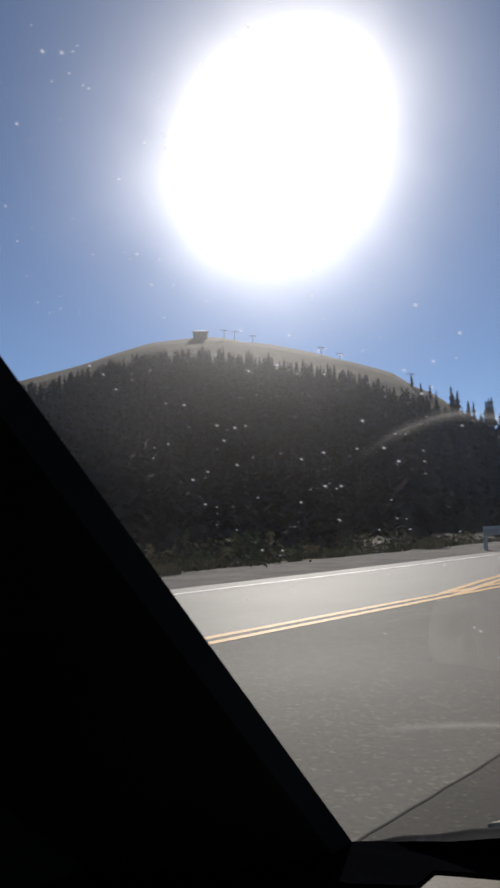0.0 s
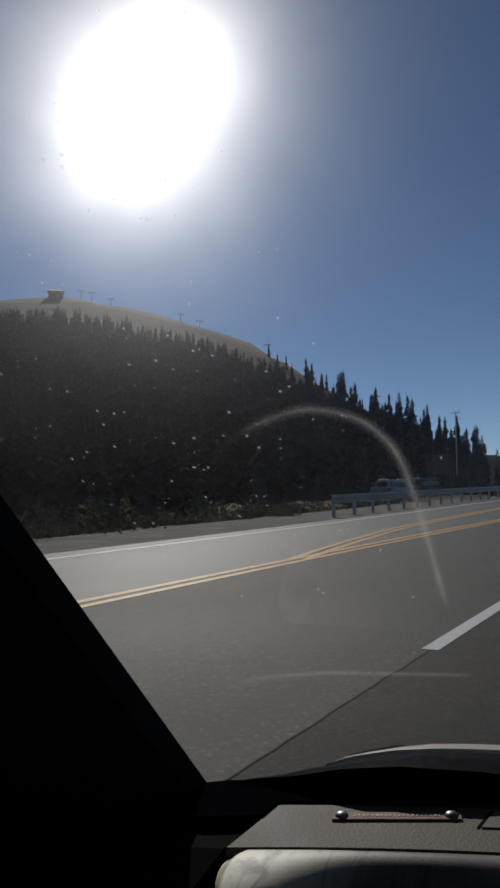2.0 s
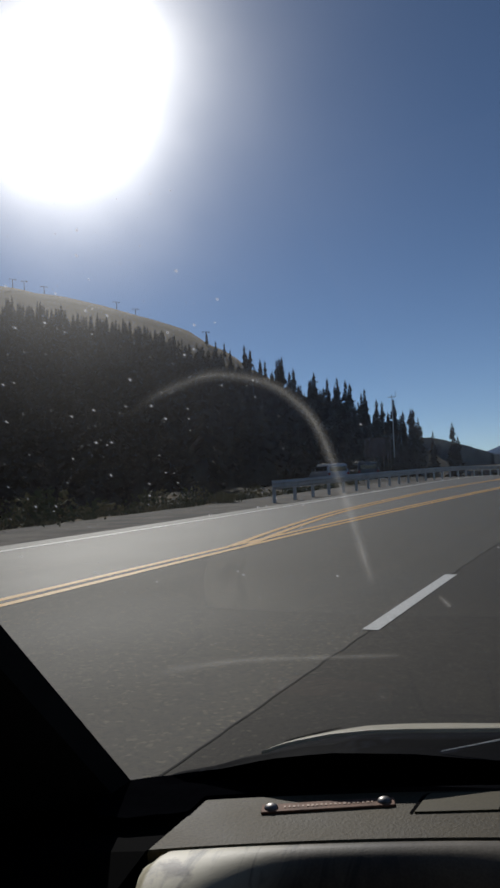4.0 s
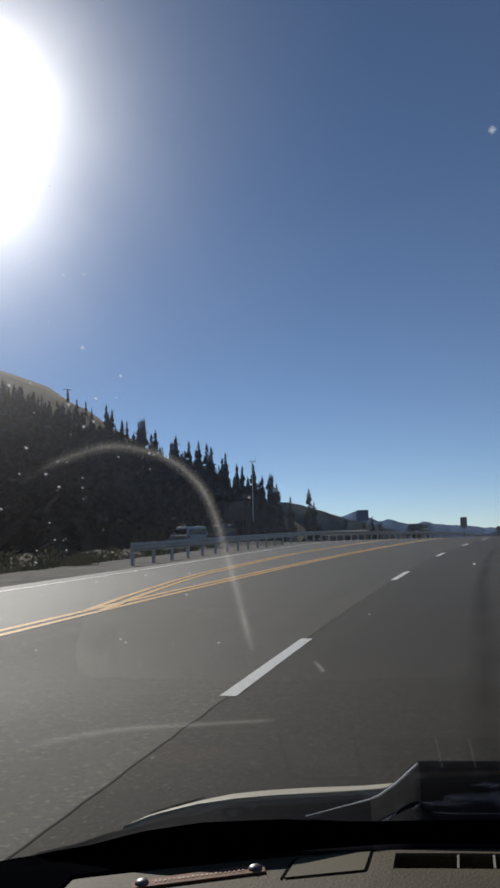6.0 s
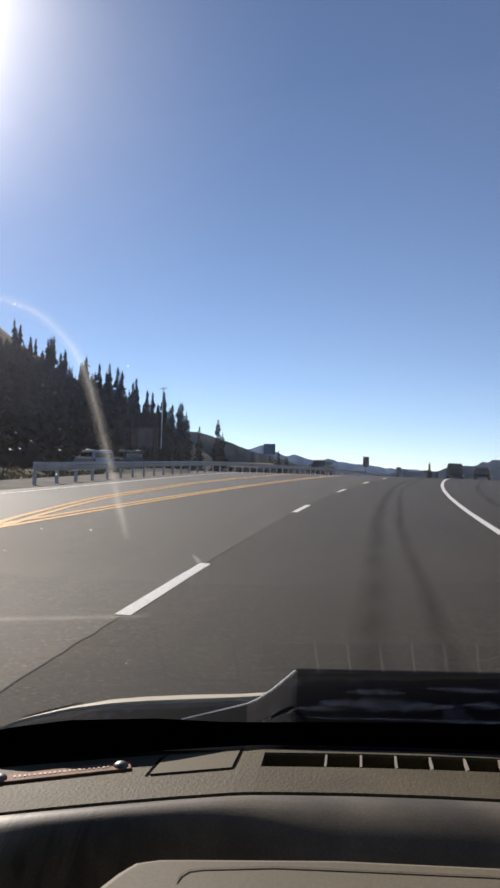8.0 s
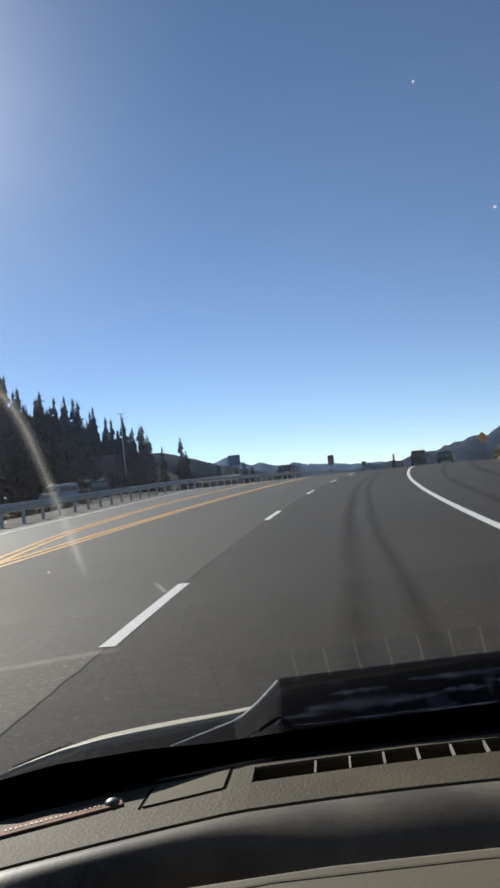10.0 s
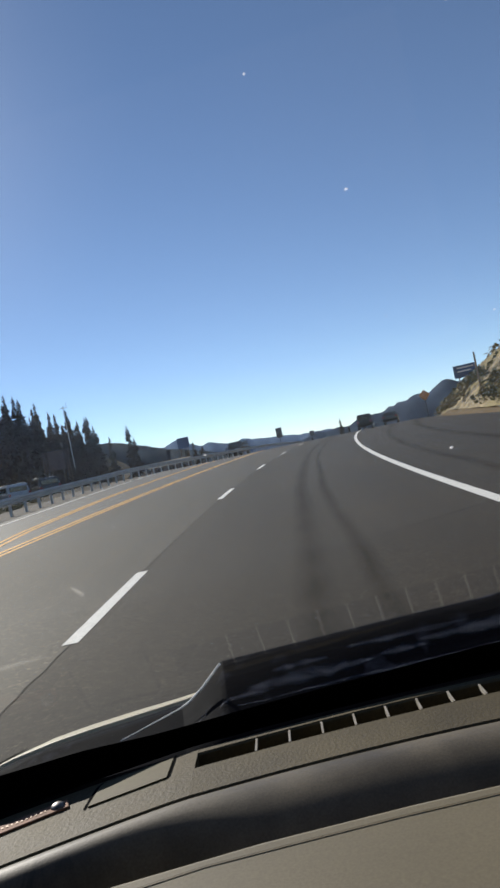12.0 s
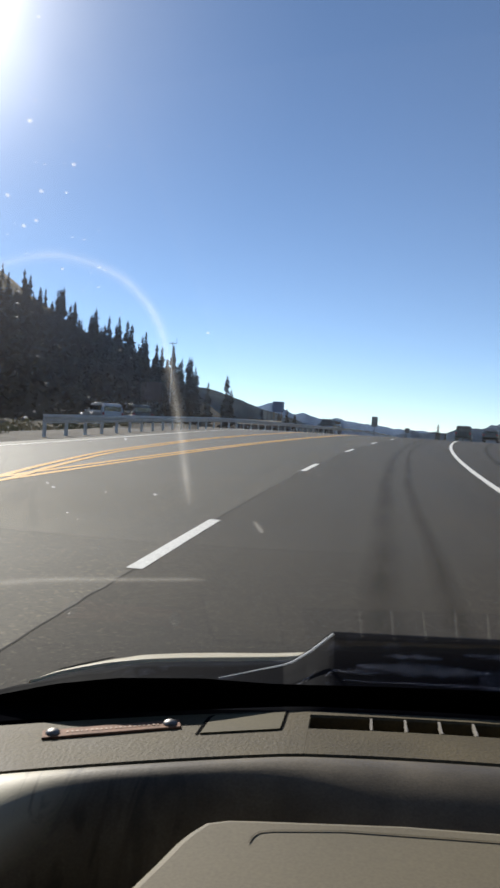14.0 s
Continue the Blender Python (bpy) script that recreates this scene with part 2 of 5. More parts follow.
def glass_material():
    """Clear glass with a thin uneven film of dust that scatters light forwards."""
    m = bpy.data.materials.new("windscreen_glass")
    m.use_nodes = True
    n, l = m.node_tree.nodes, m.node_tree.links
    n.remove(n["Principled BSDF"])
    clear, shine, fr = n.new("ShaderNodeBsdfTransparent"), n.new("ShaderNodeBsdfGlossy"), n.new("ShaderNodeFresnel")
    clear.inputs["Color"].default_value = (0.95, 0.96, 0.95, 1)
    shine.inputs["Roughness"].default_value = 0.015
    fr.inputs["IOR"].default_value = 1.48
    film = []
    for ior in FILM_IOR:
        f = n.new("ShaderNodeBsdfRefraction")
        f.distribution = "GGX"
        f.inputs["IOR"].default_value, f.inputs["Roughness"].default_value = ior, FILM_ROUGH
        film.append(f)
    wide = []
    for ior in (1.19, 0.84):
        f = n.new("ShaderNodeBsdfRefraction")
        f.distribution = "GGX"
        f.inputs["IOR"].default_value, f.inputs["Roughness"].default_value = ior, 0.95
        wide.append(f)
    spread_, all_ = n.new("ShaderNodeMixShader"), n.new("ShaderNodeMixShader")
    l.new(wide[0].outputs[0], spread_.inputs[1])
    l.new(wide[1].outputs[0], spread_.inputs[2])
    both, dusty, mix = n.new("ShaderNodeMixShader"), n.new("ShaderNodeMixShader"), n.new("ShaderNodeMixShader")
    l.new(film[0].outputs[0], both.inputs[1])
    l.new(film[1].outputs[0], both.inputs[2])
    co, noi, mr = n.new("ShaderNodeTexCoord"), n.new("ShaderNodeTexNoise"), n.new("ShaderNodeMapRange")
    noi.inputs["Scale"].default_value, noi.inputs["Detail"].default_value = 7.0, 8.0
    mr.inputs["From Min"].default_value, mr.inputs["From Max"].default_value = 0.3, 0.7
    mr.inputs["To Min"].default_value, mr.inputs["To Max"].default_value = FILM * 0.7, FILM * 1.3
    l.new(co.outputs["Object"], noi.inputs["Vector"])
    l.new(noi.outputs["Fac"], mr.inputs["Value"])
    # the film thins towards the foot of the glass
    sep, low, thin = n.new("ShaderNodeSeparateXYZ"), n.new("ShaderNodeMapRange"), n.new("ShaderNodeMath")
    low.inputs["From Min"].default_value, low.inputs["From Max"].default_value = 1.12, 1.36
    low.inputs["To Min"].default_value, low.inputs["To Max"].default_value = 0.04, 1.0
    thin.operation = "MULTIPLY"
    l.new(co.outputs["Object"], sep.inputs[0])
    l.new(sep.outputs["Z"], low.inputs["Value"])
    l.new(mr.outputs[0], thin.inputs[0])
    l.new(low.outputs[0], thin.inputs[1])
    l.new(thin.outputs[0], dusty.inputs[0])
    l.new(clear.outputs[0], dusty.inputs[1])
    all_.inputs[0].default_value = 0.22
    l.new(both.outputs[0], all_.inputs[1])
    l.new(spread_.outputs[0], all_.inputs[2])
    l.new(all_.outputs[0], dusty.inputs[2])
    l.new(fr.outputs[0], mix.inputs[0])
    l.new(dusty.outputs[0], mix.inputs[1])
    l.new(shine.outputs[0], mix.inputs[2])
    l.new(mix.outputs[0], n["Material Output"].inputs["Surface"])
    return m


FILM, FILM_IOR, FILM_ROUGH = 0.064, (1.14, 0.877), 0.8
GLASS = glass_material()


def ground_material():
    """Tan dry grass, with earth and scrub showing in patches."""
    m = material("dry_hill_grass", (0.105, 0.073, 0.040), (0.21, 0.15, 0.08), 0.03, 12, 0.95, bump=0.6, bump_scale=0.8, fine=0.5, spec=0.1)
    return m


GROUND = ground_material()


# ---- mesh helpers ----
def mesh_from(name, verts, faces, smooth=False):
    me = bpy.data.meshes.new(name)
    me.from_pydata([tuple(v) for v in verts], [], faces)
    me.update()
    if smooth:
        me.polygons.foreach_set("use_smooth", [True] * len(me.polygons))
    return me


def put(name, me, mat, parent=None, label=""):
    ob = new(name, me)
    if not me.materials:
        me.materials.append(mat)
    if parent is not None:
        ob.parent = parent
    return tagged(ob, label)


def part(name, bm, mat, parent=None, label="", smooth=False):
    me = bpy.data.meshes.new(name)
    bm.normal_update()
    bm.to_mesh(me)
    bm.free()
    if smooth:
        me.polygons.foreach_set("use_smooth", [True] * len(me.polygons))
    return put(name, me, mat, parent, label)


def box(bm, x0, y0, z0, x1, y1, z1, bevel=0.0):
    r = bmesh.ops.create_cube(bm, size=1.0, matrix=Matrix.Translation(((x0 + x1) / 2, (y0 + y1) / 2, (z0 + z1) / 2))
                              @ Matrix.Diagonal((x1 - x0, y1 - y0, z1 - z0, 1)))
    if bevel:
        edges = list({e for v in r["verts"] for e in v.link_edges})
        bmesh.ops.bevel(bm, geom=edges, offset=bevel, segments=2, affect="EDGES", profile=0.5)
    return bm


def rod(bm, a, b, r0, r1=None, n=8):
    a, b = Vector(a), Vector(b)
    d = b - a
    m = Matrix.Translation((a + b) / 2) @ d.to_track_quat("Z", "Y").to_matrix().to_4x4()
    bmesh.ops.create_cone(bm, cap_ends=True, segments=n, radius1=r0, radius2=r1 if r1 is not None else r0, depth=d.length, matrix=m)
    return bm


def B():
    return bmesh.new()


def sweep(bm, xs, profile):
    """A sheet: for each x, profile(x) gives a row of (x, y, z)."""
    rows = [[bm.verts.new(p) for p in profile(x)] for x in xs]
    for r0, r1 in zip(rows, rows[1:]):
        for i in range(len(r0) - 1):
            bm.faces.new((r0[i], r0[i + 1], r1[i + 1], r1[i]))
    return bm


def steps(a, b, n):
    return [a + (b - a) * i / n for i in range(n + 1)]


def lerp_table(table, x):
    if x <= table[0][0]:
        return table[0][1]
    for (x0, y0), (x1, y1) in zip(table, table[1:]):
        if x <= x1:
            u = (x - x0) / (x1 - x0)
            return y0 + (y1 - y0) * u
    return table[-1][1]


def smooth01(u):
    u = min(1.0, max(0.0, u))
    return u * u * (3 - 2 * u)


# ---- road ----
ROAD_Z = 0.21          # the asphalt under the car


def road_z(y):
    """Climbs at 1.7 in a hundred, eases off, runs along a long crest and falls away."""
    if y < 50:
        return ROAD_Z + 0.0173 * y
    if y < 62:
        return ROAD_Z + 0.0173 * y - 0.00083 * (y - 50) ** 2
    if y < 96:
        return road_z(61.999) - 0.0026 * (y - 62)
    return road_z(95.999) - 0.0026 * (y - 96) - 0.0004 * min(y - 96, 40) ** 2 - 0.0346 * max(0.0, y - 136)


def bend(y):
    return min(max(0.0, y), 90.0) ** 2 * 0.00136 + 0.18 * max(0.0, y - 90.0)


def widen(y):
    """The far side opens out for a turning lane."""
    return 3.4 * smooth01((y - 12) / 50)


def left_x(y):
    return -10.1 + bend(y) - widen(y)


def right_x(y):
    return 9.5 + max(0.0, y) ** 2 / 1900.0


def strip(bm, x0, x1, y0, y1, lift, step=2.0, flare=lambda y: 0.0):
    n = max(1, int((y1 - y0) / step))
    rows = []
    for y in steps(y0, y1, n):
        c = bend(y) + flare(y)
        rows.append((bm.verts.new((x0 + c, y, road_z(y) + lift)), bm.verts.new((x1 + c, y, road_z(y) + lift))))
    uv = bm.loops.layers.uv.get("across") or bm.loops.layers.uv.new("across")
    for k, (a, b) in enumerate(zip(rows, rows[1:])):
        f = bm.faces.new((a[0], a[1], b[1], b[0]))
        for loop, place in zip(f.loops, ((0, k), (1, k), (1, k + 1), (0, k + 1))):
            loop[uv].uv = place
    return bm


bm = B()
sweep(bm, steps(-60, 240, 150), lambda y: [(x, y, road_z(y)) for x in steps(right_x(y), -1.634 + bend(y), 7)])
tagged(part("road", bm, ASPHALT), "dark grey asphalt lane and shoulder of the highway", "road", kind="structure")
bm = B()
sweep(bm, steps(-60, 240, 150), lambda y: [(x, y, road_z(y)) for x in steps(-1.634 + bend(y), -5.39 + bend(y), 4)])
tagged(part("road", bm, WORN_ASPHALT), "worn grey asphalt passing lane beside the yellow line", "road", kind="structure")
bm = B()
sweep(bm, steps(-60, 240, 150), lambda y: [(x, y, road_z(y)) for x in steps(-5.39 + bend(y), left_x(y), 5)])
tagged(part("road", bm, PALE_ASPHALT), "paler polished asphalt of the oncoming lanes", "road", kind="structure")

bm = B()
strip(bm, -9.39, -9.27, -60, 240, 0.004, flare=lambda y: -widen(y))
tagged(part("edge_line", bm, WHITE_LINE), "solid white edge line painted on the asphalt", "road marking", kind="structure")
bm = B()
strip(bm, 2.06, 2.20, -60, 240, 0.004)
tagged(part("edge_line", bm, WHITE_LINE), "solid white line curving away along the lane", "road marking", kind="structure")


def yellow(x, flare, start=-60, lift=0.004):
    bm = B()
    strip(bm, x - 0.19, x - 0.06, start, 240, lift, flare=flare)
    strip(bm, x + 0.06, x + 0.19, start, 240, lift, flare=flare)
    tagged(part("yellow_line", bm, YELLOW_LINE), "double yellow centre line on the asphalt", "road marking", kind="structure")


yellow(-5.39, lambda y: 0.0)
yellow(-5.39, lambda y: -lerp_table(((10.5, 0.0), (13, 0.5), (18, 1.35), (30, 2.4), (55, 3.4)), y), 10.5, 0.0065)
for k in range(-3, 17):
    y0 = 5.2 + 10.8 * k
    bm = strip(B(), -1.69, -1.57, y0, y0 + 2.7, 0.004, step=0.9)
    tagged(part("lane_dash", bm, WHITE_LINE), "white broken lane line dash on the asphalt", "road marking", "lane dashes", "structure")

# dark tyre tracks and sealed joints
for xx, wide, sway in ((0.10, 0.34, 0.02), (0.54, 0.23, 0.02)):
    bm = strip(B(), xx - wide / 2, xx + wide / 2, 1, 95, 0.0015 + 0.0003 * (xx + 4), 0.7, lambda y: sway * math.sin(y * 0.11 + xx * 3) + 0.05 * noise.noise((y * 0.3, xx, 0)))
    tagged(part("tyre_mark", bm, TYRE_MARK), "faint dark tyre track on the asphalt", "tyre mark", "tyre tracks", "structure")
for xx, wide in ((2.75, 0.34), (4.3, 0.5)):
    bm = strip(B(), xx, xx + wide, 2, 95, 0.0031, 0.7, lambda y: 0.05 * noise.noise((y * 0.4, 9, 0)) + 0.0006 * y * y)
    tagged(part("tyre_mark", bm, TYRE_MARK), "faint dark tyre track on the asphalt", "tyre mark", "tyre tracks", "structure")
bm = B()
strip(bm, -1.640, -1.628, -20, 120, 0.002, 0.15, lambda y: 0.014 * noise.noise((y * 0.7, 0, 0)) + 0.016 * noise.noise((y * 4, 5, 0)))
tagged(part("road_joint", bm, TAR), "dark sealed joint between the lanes", "road joint", kind="structure")

# ---- ground, one sheet to the horizon ----
SKYLINE = [(-180, 1.0), (-120, 4.0), (-90, 7.0), (-75, 9.0), (-60, 10.2), (-54, 12.2), (-51, 13.3), (-48, 14.2), (-45, 14.5), (-42, 14.5), (-39, 14.1),
           (-36, 13.3), (-33, 12.7), (-30, 11.6), (-27, 9.9), (-24, 7.9), (-21, 6.2), (-18, 4.7), (-15, 3.3), (-12, 1.6), (-9, -0.5), (-6, -0.9), (-2, -1.0),
           (2, -1.2), (8, -1.4), (180, 1.0)]
RIDGE = [(-180, 500), (-60, 440), (-45, 420), (-30, 380), (-20, 320), (-10, 260), (0, 240), (180, 500)]
FOOT = [(-180, 120), (-90, 90), (-60, 85), (-45, 88), (-30, 100), (-20, 125), (-10, 150), (0, 170), (180, 120)]


def rock_foot(y):
    return max(11.0 + min(max(0.0, y), 260.0) ** 2 / 1900.0, 0.205 * y + 1.6)


def ground_z(x, y):
    r, az = math.hypot(x, y), math.degrees(math.atan2(x, y))
    yy = min(y, 330)
    low = road_z(max(-60, yy)) - 0.10 if yy < 240 else road_z(240) - 0.1 - 0.01 * (yy - 240)
    out_left = left_x(min(y, 240)) - 3.3 - x
    z = low
    if out_left > 0:
        flat = smooth01((y - 40) / 8) * smooth01((78 - y) / 8) * smooth01((x + 36) / 6)        # a parking area level with the road
        z = low - (1.3 + 1.3 * smooth01((y - 15) / 30)) * smooth01(out_left / 14) * (1 - 0.85 * flat) + 0.25 * noise.noise((x * 0.2, y * 0.2, 3))
    elif x > right_x(min(y, 260)) + 1:
        z = low - 0.3 * smooth01((x - right_x(min(y, 260)) - 1) / 8)
    if az < 3 or az > 120:
        foot, d, s = lerp_table(FOOT, az), lerp_table(RIDGE, az), lerp_table(SKYLINE, az)
        top = 1.35 + d * math.tan(radians(s))
        if r > foot:
            u = (r - foot) / (d - foot)
            if u <= 1:
                z += (top - z) * (0.25 * u + 0.75 * smooth01(u) if s < 6 else u ** 1.08)
                z += (1 - u) * min(1, u * 4) * 5.0 * noise.noise((x * 0.02, y * 0.02, 1.0)) * min(1.0, max(0, s) / 8)
            else:
                z = top - (r - d) * 0.04
    if -14 < az < 100 and r > 260:
        z -= 0.022 * (r - 260) * smooth01((az + 14) / 6)
    # rock cutting on the right
    base_x = rock_foot(y)
    if x > base_x and 10 < y < 400:
        k = smooth01((y - 25) / 30)
        rise = (x - base_x)
        z += k * (min(rise, 26) * 0.72 + max(0, rise - 26) * 0.2) * smooth01((260 - y) / 120)
        z += k * min(1, rise / 4) * 0.9 * noise.fractal((x * 0.16, y * 0.16, 2.0), 1.0, 2.0, 4)
    return z


radii = [0.0]
r = 6.0
while r < 4800:
    radii.append(r)
    r *= 1.05 if r > 30 else 1.12
n_az = 400
verts, faces = [], []
azs = []
for i in range(n_az):
    azs.append(-180 + 360 * i / n_az)
verts.append((0, 0, ROAD_Z - 0.33))
for rr in radii[1:]:
    for a in azs:
        x, y = rr * math.sin(radians(a)), rr * math.cos(radians(a))
        verts.append((x, y, ground_z(x, y) - (0.3 if left_x(min(y, 240)) - 3.2 < x < right_x(min(y, 240)) and -62 < y < 242 else 0)))
for i in range(n_az):
    faces.append((0, 1 + (i + 1) % n_az, 1 + i))
for k in range(len(radii) - 2):
    for i in range(n_az):
        a, b = 1 + k * n_az + i, 1 + k * n_az + (i + 1) % n_az
        faces.append((a, b, b + n_az, a + n_az))
ground = put("ground", mesh_from("ground", verts, faces, True), GROUND)
tagged(ground, "dry tan grass hillside and open ground beside the road", "ground", kind="structure")

bm = B()
strip(bm, -13.7, -10.0, -60, 240, -0.03, flare=lambda y: -widen(y))
tagged(part("shoulder", bm, GRAVEL), "brown gravel shoulder along the asphalt edge", "gravel shoulder", kind="structure")


# ---- far ridges ----
def ridge(name, r, table, mat, label, seed, rough=0.25):
    vs, fs = [], []
    az0, az1 = table[0][0], table[-1][0]
    n = 120
    for i in range(n + 1):
        a = az0 + (az1 - az0) * i / n
        el = lerp_table(table, a) + rough * noise.fractal((a * 0.8, seed, 0), 1.0, 2.0, 5) * min(1, (i + 2) / 12, (n - i + 2) / 12)
        for k, (dr, f) in enumerate(((0.86, 0.0), (0.93, 0.55), (1.0, 1.0), (1.1, 0.3))):
            rr = r * dr
            top = 1.35 + r * math.tan(radians(el))
            z = -60 + (top + 60) * f + (12 * noise.noise((a * 1.7, k, seed)) if k == 1 else 0)
            vs.append((rr * math.sin(radians(a)), rr * math.cos(radians(a)), z))
    for i in range(n):
        for k in range(3):
            q = i * 4 + k
            fs.append((q, q + 4, q + 5, q + 1))
    ob = put(name, mesh_from(name, vs, fs, True), mat)
    return tagged(ob, label, "mountain", kind="structure")


# the haze on these ridges is only the blue in their materials
ridge("backdrop_peaks", 3900, [(-19, -0.4), (-14, 0.9), (-11, 1.2), (-9, 1.3), (-7.2, 1.85), (-6, 1.4), (-4, 1.0), (-2, 0.9), (1, 0.6), (5, 0.3), (9, -0.2)], FAR_HAZE,
      "mountain peaks beyond the crest, haze painted in as blue", 3.0, 0.2)
ridge("backdrop_hill", 760, [(-34, 2.5), (-24, 3.4), (-17, 2.9), (-13, 2.8), (-11, 2.5), (-8.3, 1.55), (-5.1, 0.7), (-2.4, -0.1), (1, -0.8), (5, -1.6)], NEAR_WOOD_HAZE,
      "dark wooded hill falling away behind the spruces, tinted blue for haze", 5.0, 0.12)
ridge("backdrop_hill", 1900, [(-1, -0.8), (2, 0.0), (4, 0.35), (6, 0.5), (9, 1.05), (12, 1.75), (14, 2.1), (18, 2.3), (26, 2.4), (40, 1.0)], FAR_WOOD_HAZE,
      "wooded hill beyond the crest, painted blue-grey for haze", 9.0, 0.4)


# ---- trees ----
def spruce_arrays(rng, h, boughs):
    """A narrow, uneven crown of drooping boughs round a stem, as vertices and triangles."""
    vs, fs = [(0, 0, h), (h * 0.012, 0, h * 0.8), (-h * 0.008, h * 0.01, h * 0.8), (-h * 0.008, -h * 0.01, h * 0.8)], [(0, 1, 2), (0, 2, 3), (0, 3, 1)]
    full, gap = rng.uniform(0.125, 0.165), rng.uniform(0.3, 0.75)
    for k in range(boughs):
        u = (k + rng.random()) / boughs
        z = h * (0.03 + 0.94 * u)
        reach = h * (full * (1 - u) ** 0.62 + 0.010) * rng.uniform(0.5, 1.25) * (0.72 if abs(u - gap) < 0.05 else 1.0)
        a = rng.uniform(0, 6.283)
        c, s = math.cos(a), math.sin(a)
        wid, droop = reach * rng.uniform(0.38, 0.6), reach * rng.uniform(0.25, 0.75)
        n = len(vs)
        for rr, side, dz in ((0.0, 0.0, 0.25 * reach), (0.62 * reach, wid, -0.5 * droop), (reach, 0.0, -droop), (0.62 * reach, -wid, -0.5 * droop)):
            vs.append((c * rr - s * side, s * rr + c * side, z + dz))
        fs += [(n, n + 1, n + 2), (n, n + 2, n + 3)]
    return np.array(vs), np.array(fs)


rng = random.Random(5)
shapes = [spruce_arrays(rng, 1.0, 130) for _ in range(8)]


def woods(name, spots, label, mat):
    vs, fs, base = [], [], 0
    for x, y, z, h, turn, kind in spots:
        v, f = shapes[kind]
        c, s = math.cos(turn), math.sin(turn)
        w = v * h
        vs.append(np.stack([w[:, 0] * c - w[:, 1] * s + x, w[:, 0] * s + w[:, 1] * c + y, w[:, 2] + z - 0.3], 1))
        fs.append(f + base)
        base += len(v)
    me = bpy.data.meshes.new(name)
    V, F = np.concatenate(vs), np.concatenate(fs)
    me.vertices.add(len(V))
    me.vertices.foreach_set("co", V.ravel())
    me.loops.add(F.size)
    me.loops.foreach_set("vertex_index", F.ravel().astype(np.int32))
    me.polygons.add(len(F))
    me.polygons.foreach_set("loop_start", np.arange(0, F.size, 3, dtype=np.int32))
    me.update(calc_edges=True)
    ob = put(name, me, mat)
    return tagged(ob, label, "forest", kind="stuff")


spots = []
while len(spots) < 4200:
    az = rng.uniform(-85, -12.5)
    foot, d = lerp_table(FOOT, az), lerp_table(RIDGE, az)
    r = math.sqrt(rng.uniform((foot * (0.52 if az < -24 else 0.72)) ** 2, (d * 1.03) ** 2))
    u = (r - foot) / (d - foot)
    x, y = r * math.sin(radians(az)), r * math.cos(radians(az))
    bare = 0.72 + 0.30 * smooth01((az + 30) / 8) + 0.12 * noise.noise((x * 0.012, y * 0.012, 7.0))
    if u > bare:
        continue
    if noise.noise((x * 0.03, y * 0.03, 4.0)) > 0.42:
        continue
    h = rng.uniform(5.5, 14) * (1.0 - 0.5 * smooth01((u - 0.45) / 0.3)) * (1 - 0.3 * smooth01((az + 20) / 7)) * (0.6 + 0.4 * smooth01((u + 0.3) * 2.5))
    spots.append((x, y, ground_z(x, y), h, rng.uniform(0, 6.3), rng.randrange(8)))
woods("forest", spots, "dense dark spruce forest covering the hillside", NEEDLES)


# forest floor sheet; shade under the spruces is put into its dark colour
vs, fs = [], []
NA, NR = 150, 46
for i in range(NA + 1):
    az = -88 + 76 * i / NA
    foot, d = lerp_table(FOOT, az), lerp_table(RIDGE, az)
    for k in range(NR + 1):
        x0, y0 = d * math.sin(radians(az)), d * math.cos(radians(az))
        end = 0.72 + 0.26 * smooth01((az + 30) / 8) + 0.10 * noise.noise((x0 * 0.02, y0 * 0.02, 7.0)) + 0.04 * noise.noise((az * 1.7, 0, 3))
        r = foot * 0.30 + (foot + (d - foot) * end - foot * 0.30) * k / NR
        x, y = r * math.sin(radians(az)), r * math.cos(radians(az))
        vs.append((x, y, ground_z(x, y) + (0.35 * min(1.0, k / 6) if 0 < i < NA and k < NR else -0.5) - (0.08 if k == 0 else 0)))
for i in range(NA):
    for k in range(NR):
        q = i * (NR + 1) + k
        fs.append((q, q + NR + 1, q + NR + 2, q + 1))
SHADE_DUFF = material("shaded_forest_floor", (0.022, 0.018, 0.013), (0.055, 0.042, 0.026), 0.08, 10, 0.95, bump=0.5, bump_scale=1.2, fine=0.6, spec=0.1)
tagged(put("shaded_forest_floor", mesh_from("shaded_forest_floor", vs, fs, True), SHADE_DUFF), "forest floor under the spruces, its shade put into the dark brown colour", "forest floor", kind="structure")


